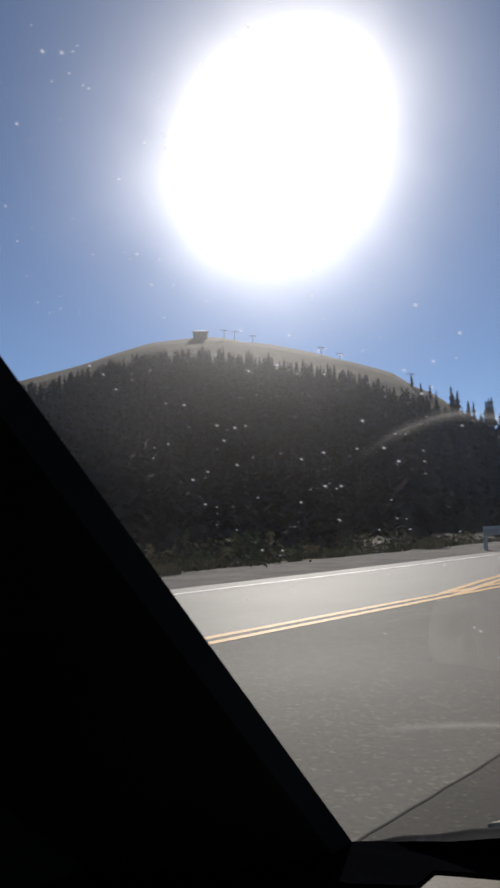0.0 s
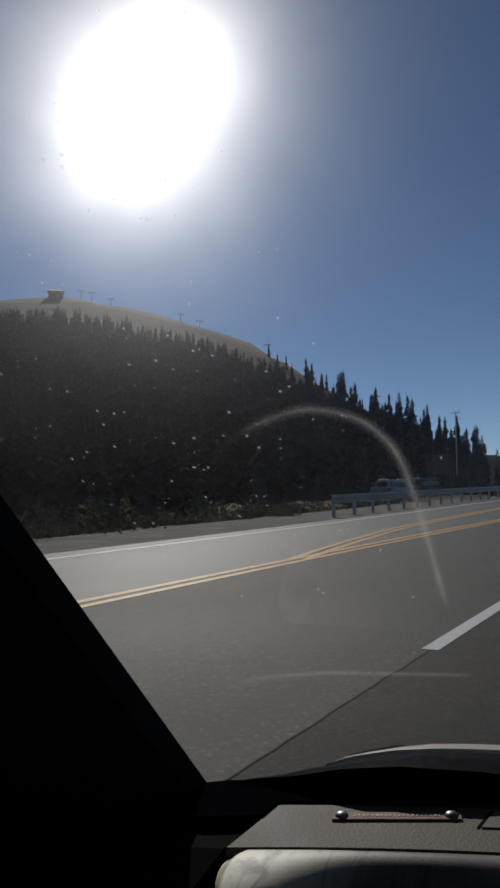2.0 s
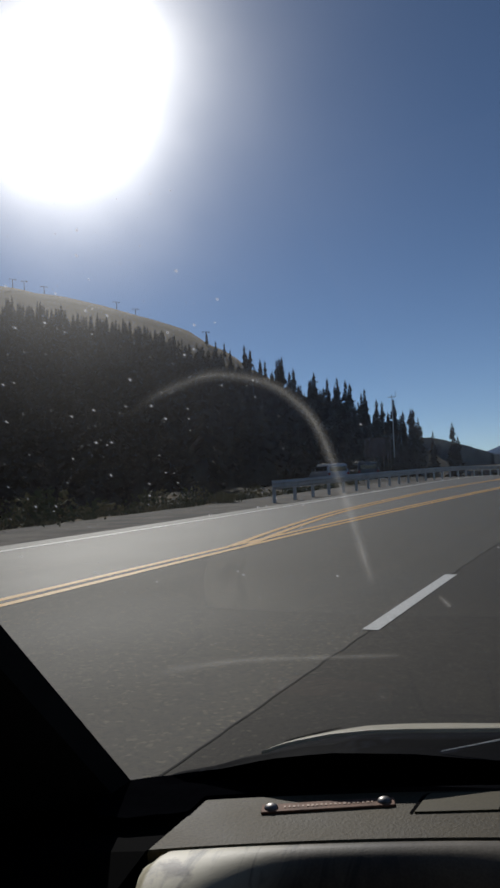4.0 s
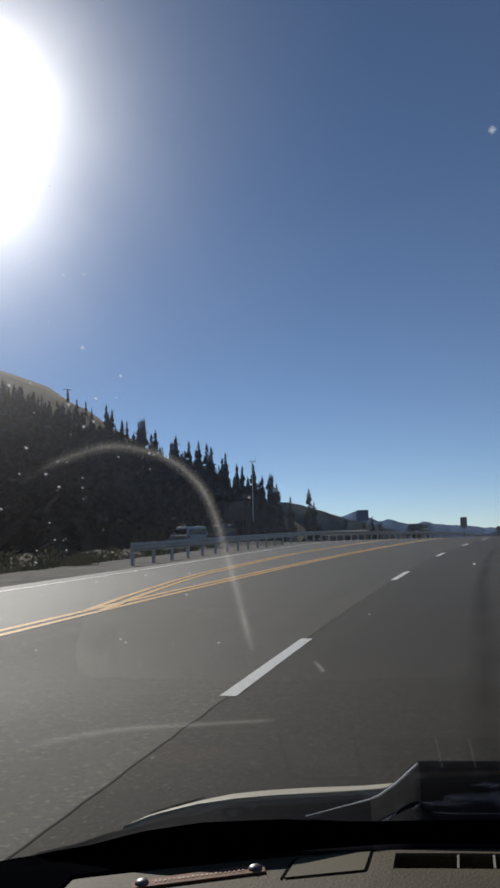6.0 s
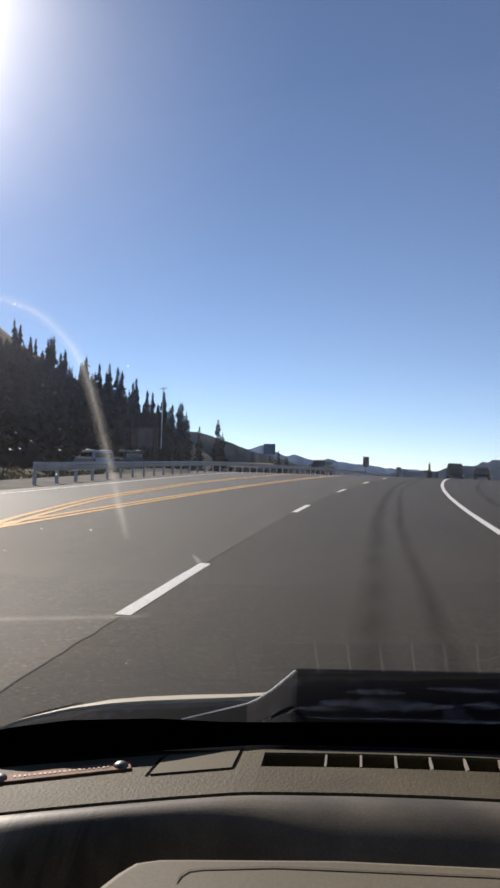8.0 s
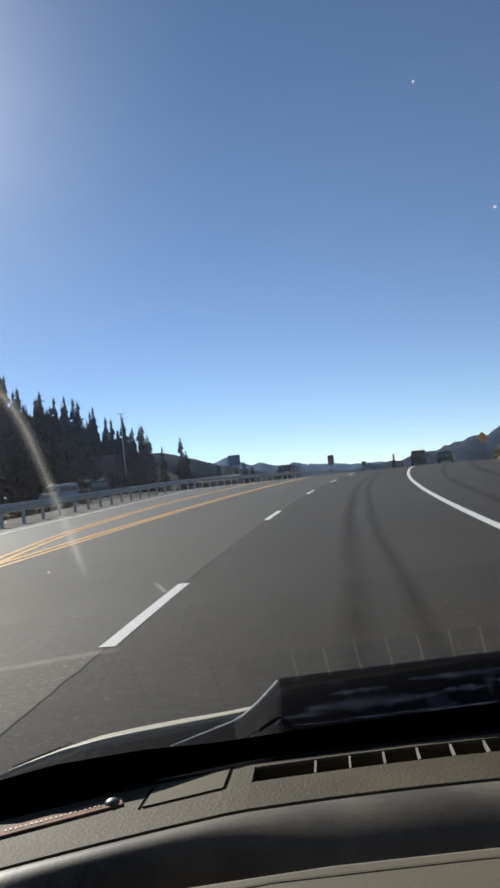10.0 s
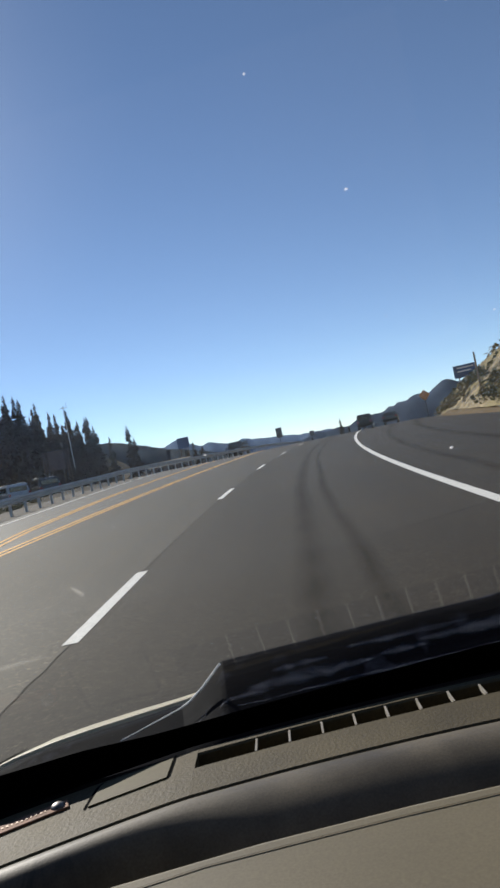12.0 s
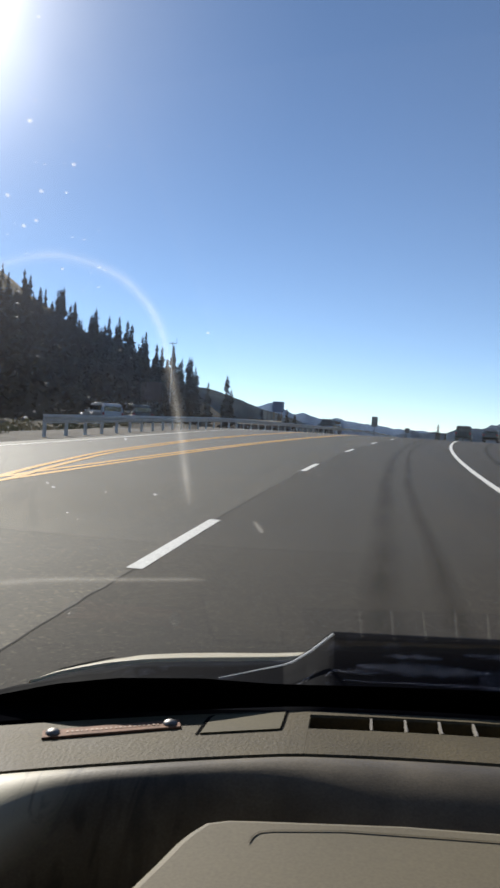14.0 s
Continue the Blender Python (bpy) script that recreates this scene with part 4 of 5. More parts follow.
COWL_LIP = [(-0.76, 0.905), (-0.653, 0.9365), (-0.61, 0.953), (-0.55, 0.9685), (-0.50, 0.986), (-0.45, 0.9985), (-0.41, 1.0105), (-0.365, 1.0185), (-0.335, 1.0285), (-0.26, 1.0355), (-0.19, 1.0430),
            (-0.128, 1.0515), (-0.12, 1.056), (-0.098, 1.070), (-0.070, 1.0955), (-0.064, 1.0985), (0.05, 1.1035), (0.17, 1.109), (0.28, 1.1125), (0.345, 1.118), (0.7, 1.125), (1.3, 1.10)]


def bonnet_row(s):
    zb, zc = lerp_table(BONNET_BACK, s) + 0.002, lerp_table(BONNET_CREST, s)
    pts = [(s * 1.05, 1.05, zb - 0.02), (s * 1.052, 1.052, zb)]
    for y in steps(1.07, 1.15, 5):
        pts.append((s * y, y, zb + (zc - zb) * (y - 1.05) / 0.10 + 0.0015 * math.sin(math.pi * (y - 1.05) / 0.10)))
    for y in steps(1.20, 2.0, 12):
        pts.append((s * 1.15 + (s * 1.15 - CAR_MID) * 0.02, y, zc - 0.33 * (y - 1.15) - 0.12 * (y - 1.15) ** 2))
    return pts


for side in (1, -1):
    rows_s = steps(-0.475, CAR_MID / 1.15, 44)
    bm = sweep(B(), rows_s, lambda s: [(x if side > 0 else 2 * CAR_MID - x, y, z) for x, y, z in bonnet_row(s)])
    sweep(bm, (0, 1), lambda k: [(x - 0.004 * k if side > 0 else 2 * CAR_MID - x + 0.004 * k, y, z - 0.35 * k) for x, y, z in bonnet_row(-0.475)])
    bmesh.ops.remove_doubles(bm, verts=bm.verts, dist=0.0003)
    part("bonnet" if side > 0 else "bonnet_half", bm, BONNET, car, "pale gold painted bonnet", True)
gap = []
for k in steps(0.0, 1.0, 6):
    s_, y = -0.437 + 0.085 * k ** 1.3, 1.058 + 0.09 * k
    zb, zc = lerp_table(BONNET_BACK, s_) + 0.002, lerp_table(BONNET_CREST, s_)
    gap.append((s_ * y, y, zb + (zc - zb) * (y - 1.05) / 0.10 + 0.0035))
part("bonnet_gap", groove(gap, 0.006), BLACK_TRIM, car)


def cowl_row(s):
    yl = 0.95
    lip, back = lerp_table(COWL_LIP, s), lerp_table(BONNET_BACK, s)
    y = 0.80
    for _ in range(6):
        y = screen_row(max(-0.52, min(1.2, s * y)))[0][1] + 0.004
    zf = 1.040
    if s < -0.06:
        rear = [(1.0, max(back, (lip + back) / 2 - 0.002)), (1.046, back - 0.001), (1.05, back - 0.03)]
    else:
        rear = [(1.0, min(lip - 0.012, 1.075)), (1.046, back - 0.001), (1.05, back - 0.03)]
    prof = [(y, zf - 0.05), (y, zf - 0.012), ((y + yl) / 2, (zf - 0.012 + lip) / 2 - 0.002), (yl - 0.012, lip - 0.004), (yl - 0.002, lip - 0.0005), (yl + 0.004, lip)] + rear
    return [(s * b, b, c) for b, c in prof]


rows_s = sorted(set([round(v, 4) for v in steps(-0.76, -0.14, 60) + steps(-0.14, -0.05, 60) + steps(-0.05, 1.2, 60)]))
part("cowl", sweep(B(), rows_s, cowl_row), COWL, car, "black plastic cowl at the foot of the glass", True)
bm = B()
edge = [(-0.2045, 0.95, 1.0212), (-0.165, 0.95, 1.0332), (-0.1225, 0.95, 1.0462), (-0.110, 0.95, 1.0520), (-0.090, 0.95, 1.0665), (-0.0625, 0.95, 1.0915)]
for (a, b), (ra, rb) in zip(zip(edge, edge[1:]), ((0.0005, 0.0008), (0.0008, 0.0011), (0.0011, 0.0014), (0.0014, 0.0016), (0.0016, 0.0015))):
    a, b = (Vector((x * 0.965, y * 0.965, 1.345 + (z + 0.005 - 1.345) * 0.965)) for x, y, z in (a, b))
    rod(bm, a, b, ra, rb, n=6)
part("cowl_seal", bm, VAN_WHITE, car, "bright edge of the cowl")
def on_glass(x, z):
    """A point just inside the windscreen at this x and height."""
    q_ = screen_row(x)
    for a, b in zip(q_, q_[1:]):
        if a[2] <= z <= b[2]:
            return Vector(a).lerp(Vector(b), (z - a[2]) / (b[2] - a[2])) + Vector((0, -0.004, -0.003))
    return Vector(q_[0])


DUST = bpy.data.materials.new("windscreen_dust_specks")
DUST.use_nodes = True
_n, _l = DUST.node_tree.nodes, DUST.node_tree.links
_n.remove(_n["Principled BSDF"])
_t, _c, _m = _n.new("ShaderNodeBsdfTranslucent"), _n.new("ShaderNodeBsdfTransparent"), _n.new("ShaderNodeMixShader")
_t.inputs["Color"].default_value = (0.8, 0.8, 0.82, 1)
_u, _s = _n.new("ShaderNodeUVMap"), _n.new("ShaderNodeMapRange")
_u.uv_map = "across"
_s.interpolation_type = "SMOOTHSTEP"
_s.inputs["From Max"].default_value, _s.inputs["To Max"].default_value = 0.9, 0.42
_d = _n.new("ShaderNodeSeparateXYZ")
_l.new(_u.outputs[0], _d.inputs[0])
_l.new(_d.outputs["X"], _s.inputs["Value"])
_l.new(_s.outputs[0], _m.inputs[0])
_l.new(_c.outputs[0], _m.inputs[1])
_l.new(_t.outputs[0], _m.inputs[2])
_l.new(_m.outputs[0], _n["Material Output"].inputs["Surface"])
gd = random.Random(17)
bm = B()
uv = bm.loops.layers.uv.new("across")
for i in range(620):
    near_side = gd.random() < 0.945
    x = gd.uniform(-0.43, -0.18) if near_side else gd.uniform(-0.18, 0.35)
    row = screen_row(x)
    u = gd.uniform(0.30, 0.97) * 8
    k = min(7, int(u))
    p = Vector(row[k]).lerp(Vector(row[k + 1]), u - k) + Vector((0, -0.003, -0.003))
    r = gd.choice((0.0005, 0.0006, 0.0007, 0.0008, 0.0009, 0.0011, 0.0014, 0.0020)) * (1.0 if near_side else 1.2)
    hub = bm.verts.new(p)
    rim = [bm.verts.new(p + r * gd.uniform(0.7, 1.2) * Vector((math.cos(q), -0.72 * math.sin(q), 0.69 * math.sin(q)))) for q in steps(0, 2 * math.pi * 7 / 8, 7)]
    for a, b in zip(rim, rim[1:] + rim[:1]):
        f = bm.faces.new((hub, a, b))
        for loop, v_ in zip(f.loops, (1, 0, 0)):
            loop[uv].uv = (v_, 0)
specks = part("dust_specks", bm, DUST, car, "pale specks of dust on the glass")
specks.visible_shadow = False
tagged(specks, kind="stuff")

# streaks of pale dust dried on the cowl
COWL_DUST = material("dried_cowl_dust", (0.10, 0.105, 0.130), (0.19, 0.195, 0.225), 60, 8, 0.8, fine=0.6, spec=0.1)
worn_edges(COWL_DUST, 0.62, 70.0)


def cowl_streak(s0, s1, drop, half, seed):
    """A ragged ribbon of dust on the cowl, so far below its lip as seen from the driver's seat."""
    gs = random.Random(seed)
    bm = B()
    uv = bm.loops.layers.uv.new("across")
    rows, xs = [], steps(s0, s1, 14)
    for i, s_ in enumerate(xs):
        prof = [(b, c) for _, b, c in cowl_row(s_)[1:5]]
        fat = half * math.sin(math.pi * (i + 0.4) / 14.8) ** 0.6 * gs.uniform(0.65, 1.25)
        at_ = (lerp_table(COWL_LIP, s_) - 1.345) / 0.95 - drop + gs.uniform(-0.0012, 0.0012)
        pair = []
        for m_ in (at_ - fat, at_ + fat):
            for (b0, c0), (b1, c1) in zip(prof, prof[1:]):
                f0, f1 = c0 - 1.345 - m_ * b0, c1 - 1.345 - m_ * b1
                if f0 <= 0 <= f1:
                    b_ = b0 + (b1 - b0) * f0 / (f0 - f1)
                    break
            b_ -= 0.002
            pair.append(bm.verts.new((s_ * b_, b_, 1.345 + m_ * b_)))
        rows.append(pair)
    for a, b in zip(rows, rows[1:]):
        f = bm.faces.new((a[0], b[0], b[1], a[1]))
        for loop, u_ in zip(f.loops, (0, 0, 1, 1)):
            loop[uv].uv = (u_, 0)
    return bm


for s0, s1, drop, half, seed in ((-0.035, 0.135, 0.043, 0.0105, 1), (0.145, 0.205, 0.040, 0.006, 2), (0.20, 0.40, 0.034, 0.0095, 3), (0.0, 0.075, 0.027, 0.005, 4), (0.10, 0.26, 0.022, 0.005, 5),
                                 (-0.05, 0.42, 0.062, 0.0028, 6), (-0.075, 0.0, 0.05, 0.005, 7), (-0.13, -0.085, 0.035, 0.004, 8)):
    part("cowl_dust", cowl_streak(s0, s1, drop, half, seed), COWL_DUST, car, "pale dust dried on the black cowl")

# black printed band along the foot of the glass
FRIT = [(-0.80, -0.445), (-0.72, -0.440), (-0.695, -0.434), (-0.67, -0.427), (-0.64, -0.4225), (-0.60, -0.412), (-0.54, -0.399), (-0.464, -0.376), (-0.37, -0.357), (-0.25, -0.345), (-0.15, -0.342), (0.0, -0.330), (0.3, -0.31), (0.7, -0.30)]


def strip_slope(sx):
    """Downward slope of sight to the rear edge of the dash."""
    y = 0.7
    for _ in range(8):
        y = BACK(sx * y)
    low_ = (STRIP_Z + 0.002 - sink(sx * y) - 1.35) / y + 0.005
    return low_ if sx * y > -0.378 else lerp_table(FRIT, sx) - 0.056


bm = B()
rows = []
for sx in steps(-0.78, 0.7, 50):
    col = []
    for k in range(5):
        top_s = lerp_table(FRIT, sx)
        d, p = Vector((sx, 1.0, top_s - (top_s - strip_slope(sx)) * k / 4)), Vector((0, 0, 1.35))
        t_ = 0.3
        while t_ < 1.2:
            q_ = p + d * t_
            if q_.z < 1.064 or (on_glass(max(-0.53, q_.x), q_.z) - q_).y < 0:
                break
            t_ += 0.002
        col.append(bm.verts.new(p + d * (t_ - 0.002)))
    rows.append(col)
for a, b in zip(rows, rows[1:]):
    for i in range(4):
        bm.faces.new((a[i], a[i + 1], b[i + 1], b[i]))
part("glass_band", bm, VELVET, car, "black printed band along the foot of the glass")

# wiper smears on the glass, and one painted reflection of the dash
SMEAR_REFLECTION = bpy.data.materials.new("smear_and_reflection_film")
SMEAR_REFLECTION.use_nodes = True
_n, _l = SMEAR_REFLECTION.node_tree.nodes, SMEAR_REFLECTION.node_tree.links
_n.remove(_n["Principled BSDF"])
_t, _c, _m = _n.new("ShaderNodeBsdfTranslucent"), _n.new("ShaderNodeBsdfTransparent"), _n.new("ShaderNodeMixShader")
_t.inputs["Color"].default_value = (0.8, 0.77, 0.70, 1)
_co, _no, _mr = _n.new("ShaderNodeTexCoord"), _n.new("ShaderNodeTexNoise"), _n.new("ShaderNodeMapRange")
_no.inputs["Scale"].default_value = 35
_mr.inputs["From Min"].default_value, _mr.inputs["From Max"].default_value = 0.3, 0.7
_mr.inputs["To Min"].default_value, _mr.inputs["To Max"].default_value = 0.09, 0.19
_l.new(_co.outputs["Object"], _no.inputs["Vector"])
_l.new(_no.outputs["Fac"], _mr.inputs["Value"])
# thickest along the middle, thinning to the edges and the ends
_uv, _us, _rr, _re, _m1, _m2 = _n.new("ShaderNodeUVMap"), _n.new("ShaderNodeSeparateXYZ"), _n.new("ShaderNodeValToRGB"), _n.new("ShaderNodeValToRGB"), _n.new("ShaderNodeMath"), _n.new("ShaderNodeMath")
_uv.uv_map = "across"
_l.new(_uv.outputs[0], _us.inputs[0])
for _ramp, _axis, _stops in ((_rr, "X", ((0.0, 0.0), (0.3, 0.35), (0.5, 1.0), (0.7, 0.35), (1.0, 0.0))), (_re, "Y", ((0.0, 0.0), (0.3, 0.8), (0.5, 1.0), (0.95, 1.0), (1.0, 0.25)))):
    for _p, _v in _stops[1:-1]:
        _ramp.color_ramp.elements.new(_p).color = (_v, _v, _v, 1)
    _ends = _ramp.color_ramp.elements
    _ends[0].color = (_stops[0][1],) * 3 + (1,)
    _ends[len(_ends) - 1].color = (_stops[-1][1],) * 3 + (1,)
    _l.new(_us.outputs[_axis], _ramp.inputs[0])
_m1.operation = _m2.operation = "MULTIPLY"
_l.new(_mr.outputs[0], _m1.inputs[0])
_l.new(_rr.outputs[0], _m1.inputs[1])
_l.new(_m1.outputs[0], _m2.inputs[0])
_l.new(_re.outputs[0], _m2.inputs[1])
_l.new(_m2.outputs[0], _m.inputs[0])
_l.new(_c.outputs[0], _m.inputs[1])
_l.new(_t.outputs[0], _m.inputs[2])
_l.new(_m.outputs[0], _n["Material Output"].inputs["Surface"])


def smear_reflection(rays, w0, w1):
    """A curved film streak; rays give sideways and upward slopes as seen from the driver's eye."""
    mid = []
    for sx, sz in rays:
        d, p = Vector((sx, 1.0, sz)), Vector((0, 0, 1.35))
        k = 0.3
        while k < 1.1:
            q_ = p + d * k
            if (on_glass(q_.x, q_.z) - q_).y < 0:
                break
            k += 0.0004
        mid.append(p + d * k)
    fine = []
    for i in range(len(mid) - 1):
        a, b, c, d = mid[max(0, i - 1)], mid[i], mid[i + 1], mid[min(len(mid) - 1, i + 2)]
        for u in (0, 0.25, 0.5, 0.75):
            fine.append(0.5 * (2 * b + (c - a) * u + (2 * a - 5 * b + 4 * c - d) * u * u + (3 * b - a - 3 * c + d) * u ** 3))
    fine.append(mid[-1])
    bm = B()
    uv = bm.loops.layers.uv.new("across")
    rows, last = [], len(fine) - 1
    for i, p in enumerate(fine):
        d = (fine[min(i + 1, last)] - fine[max(i - 1, 0)]).normalized()
        n_ = d.cross(p - Vector((0, 0, 1.35))).normalized() * (w0 + (w1 - w0) * i / last) * 2.0
        rows.append((bm.verts.new(p + n_), bm.verts.new(p - n_)))
    for i in range(last):
        a, b = rows[i], rows[i + 1]
        f = bm.faces.new((a[0], a[1], b[1], b[0]))
        for loop, (u_, v_) in zip(f.loops, ((0, i), (1, i), (1, i + 1), (0, i + 1))):
            loop[uv].uv = (u_, v_ / last)
    ob = part("smear_and_reflection", bm, SMEAR_REFLECTION, car, "pale curved streak on the glass, wiped film and painted dash reflection")
    ob.visible_shadow = False


smear_reflection([(-0.70, 0.16), (-0.65, 0.188), (-0.60, 0.205), (-0.529, 0.217), (-0.447, 0.196), (-0.397, 0.161), (-0.361, 0.11), (-0.33, 0.016), (-0.295, -0.113)], 0.0024, 0.0026)
# low band: the dash's reflection in the glass, laid on as pale film
smear_reflection([(-0.675, -0.272), (-0.63, -0.258), (-0.587, -0.248), (-0.49, -0.232), (-0.389, -0.223), (-0.26, -0.212)], 0.0028, 0.0014)
smear_reflection([(-0.205, -0.128), (-0.198, -0.135), (-0.190, -0.143)], 0.0012, 0.0016)
for x in (-0.685, RX - 0.055):
    part("fender", box(B(), x, 0.63, 0.36, x + 0.08, 2.02, 0.68, 0.03), BONNET, car)
part("front_bumper", box(B(), -0.68, 2.0, 0.28, RX + 0.02, 2.12, 0.62, 0.04), BLACK_TRIM, car)
part("tail_panel", box(B(), -0.66, -1.78, 0.35, RX, -1.70, 1.06, 0.03), BONNET, car)
for x in (-0.53, RX - 0.25):
    for y in (1.52, -1.25):
        bm = rod(B(), (x, y, 0.28 + road_z(y)), (x + 0.19, y, 0.28 + road_z(y)), 0.28, n=28)
        part("wheel", bm, RUBBER, car)

# ---- guard rail ----
rail = tagged(new("guard_rail"), "galvanised steel guard rail on short posts", "guard rail")
RAIL_X = -10.9
PROF = [(0.0, -0.155), (-0.01, -0.13), (0.06, -0.085), (0.06, -0.055), (0.0, -0.02), (0.0, 0.02), (0.06, 0.055), (0.06, 0.085), (-0.01, 0.13), (0.0, 0.155)]
ys = steps(24, 149, 63)
bm = B()
rws = []
for y in ys:
    c = bend(y) - widen(y) + RAIL_X
    rws.append([bm.verts.new((c + dx, y, road_z(y) + 0.60 + dz)) for dx, dz in PROF] + [bm.verts.new((c + dx - 0.006, y, road_z(y) + 0.60 + dz)) for dx, dz in reversed(PROF)])
for a, b in zip(rws, rws[1:]):
    for i in range(len(a)):
        j = (i + 1) % len(a)
        bm.faces.new((a[i], a[j], b[j], b[i]))
bm.faces.new(rws[0])
part("rail", bm, STEEL, rail, "ribbed steel beam")
post_me = None
for k in range(63):
    y = 24.4 + 1.95 * k
    bm = B()
    if post_me is None:
        box(bm, -0.05, -0.06, -0.9, 0.05, 0.06, 0.74, 0.008)
        p_ob = part("post", bm, STEEL, rail)
        post_me = p_ob.data
    else:
        bm.free()
        p_ob = put("post", post_me, POST_WOOD, rail)
    p_ob.location = (bend(y) - widen(y) + RAIL_X - 0.10, y, road_z(y))


# ---- vehicles ----
def prism(bm, profile, x0, x1, inset=0.0):
    """A side profile of (y, z) carried across the width; the upper points may lean in."""
    zmin, zmax = min(p[1] for p in profile), max(p[1] for p in profile)
    L, R_ = [], []
    for y, z in profile:
        k = inset * max(0, (z - 0.95) / (zmax - 0.95)) if zmax > 1.0 else 0
        L.append(bm.verts.new((x0 + k, y, z)))
        R_.append(bm.verts.new((x1 - k, y, z)))
    bm.faces.new(L)
    bm.faces.new(list(reversed(R_)))
    n = len(profile)
    for i in range(n):
        j = (i + 1) % n
        bm.faces.new((L[i], R_[i], R_[j], L[j]))
    bmesh.ops.recalc_face_normals(bm, faces=bm.faces)
    bmesh.ops.bevel(bm, geom=list(bm.edges), offset=0.04, segments=2, affect="EDGES", profile=0.6)
    return bm


def wheel(parent, x, y, r):
    s = 1 if x > 0 else -1
    w = part("wheel", rod(B(), (x - 0.11, y, r), (x + 0.11, y, r), r, n=22), RUBBER, parent)
    part("rim", rod(B(), (x + s * 0.08, y, r), (x + s * 0.118, y, r), r * 0.62, n=16), STEEL, w)


def suv(name, paint, label, category, length=4.6, width=1.86, height=1.72):
    e = tagged(new(name), label, category)
    h, hw, f = height, width / 2, length / 2
    body = [(-f, 0.38), (-f - 0.02, 0.75), (-f + 0.05, 1.0), (-f + 0.5, 1.04), (f - 1.15, 1.06), (f - 0.25, 0.95), (f, 0.80), (f + 0.02, 0.45), (f - 0.1, 0.30), (-f + 0.1, 0.30)]
    part("body", prism(B(), body, -hw, hw), paint, e, smooth=False)
    cab = [(-f + 0.06, 1.0), (-f + 0.22, h - 0.12), (-f + 0.45, h), (f - 1.75, h), (f - 1.95 + 0.2, h - 0.03), (f - 1.0, 1.03)]
    part("cabin", prism(B(), cab, -hw + 0.04, hw - 0.04, 0.14), paint, e)
    for s in (-1, 1):
        for y0, y1 in ((-f + 0.45, -f + 1.25), (-f + 1.33, -f + 2.15), (-f + 2.23, -f + 3.0)):
            bm = B()
            box(bm, s * (hw - 0.115) - 0.035, y0, 1.08, s * (hw - 0.115) + 0.035, y1, h - 0.17, 0.012)
            part("side_window", bm, DARK_GLASS, e)
        part("headlamp", box(B(), s * (hw - 0.32) - 0.17, f - 0.10, 0.74, s * (hw - 0.32) + 0.17, f + 0.035, 0.88, 0.02), LAMP_GLASS, e)
        part("tail_lamp", box(B(), s * (hw - 0.14) - 0.09, -f - 0.04, 0.80, s * (hw - 0.14) + 0.09, -f + 0.08, 1.02, 0.02), RED_LAMP, e)
        part("door_mirror", box(B(), s * (hw + 0.09) - 0.09, f - 1.28, 1.03, s * (hw + 0.09) + 0.09, f - 1.18, 1.17, 0.02), paint, e)
        part("roof_rail", rod(B(), (s * (hw - 0.25), -f + 0.6, h + 0.04), (s * (hw - 0.25), f - 1.9, h + 0.04), 0.018, n=6), DARK_STEEL, e)
        for y in (-f + 0.9, f - 0.9):
            wheel(e, s * (hw - 0.10), y, 0.35)
    bm = B()
    vs = [bm.verts.new(p) for p in ((-hw + 0.16, f - 1.02, 1.10), (hw - 0.16, f - 1.02, 1.10), (hw - 0.27, f - 1.70, h - 0.10), (-hw + 0.27, f - 1.70, h - 0.10))]
    bm.faces.new(vs)
    r_ = bmesh.ops.extrude_face_region(bm, geom=bm.faces[:])
    bmesh.ops.translate(bm, vec=(0, 0.03, 0.03), verts=[v for v in r_["geom"] if isinstance(v, bmesh.types.BMVert)])
    part("windscreen", bm, DARK_GLASS, e)
    part("rear_window", box(B(), -hw + 0.25, -f + 0.03, 1.12, hw - 0.25, -f + 0.16, h - 0.22, 0.015), DARK_GLASS, e)
    part("grille", box(B(), -0.5, f - 0.05, 0.62, 0.5, f + 0.045, 0.82, 0.01), BLACK_TRIM, e)
    part("bumper", box(B(), -hw + 0.04, -f - 0.07, 0.42, hw - 0.04, -f + 0.05, 0.62, 0.03), BLACK_TRIM, e)
    part("bumper", box(B(), -hw + 0.04, f - 0.05, 0.36, hw - 0.04, f + 0.07, 0.56, 0.03), BLACK_TRIM, e)
    return e


def park(e, x, y, turn, z=None):
    pitch = math.degrees(math.atan((road_z(y + 1) - road_z(y - 1)) / 2)) if z is None else 0
    e.matrix_basis = Matrix.Translation((x, y, road_z(y) if z is None else z)) @ pose(0, 0, 0, pitch, 0, 0) @ pose(0, 0, 0, 0, 0, turn)


v = suv("suv", BLACK_PAINT, "black boxy suv going up the road ahead", "car", 4.5, 1.84, 1.80)
park(v, 11.6, 94, -10)
v = suv("hatchback", GREY_PAINT, "dark grey hatchback going up the road ahead", "car", 4.2, 1.8, 1.5)
park(v, 14.9, 95, -12)
v = suv("suv", BLACK_PAINT, "black suv coming the other way in the far lane", "car", 4.6, 1.9, 1.70)
park(v, -4.4, 93, 166)

camper = tagged(new("camper_van"), "white camper parked below the road edge", "camper van")
cl = [(-3.2, 0.5), (-3.25, 2.6), (-3.0, 2.95), (2.6, 2.95), (3.2, 2.5), (3.0, 2.0), (3.3, 1.2), (3.4, 0.55)]
part("body", prism(B(), cl, -1.15, 1.15), VAN_WHITE, camper)
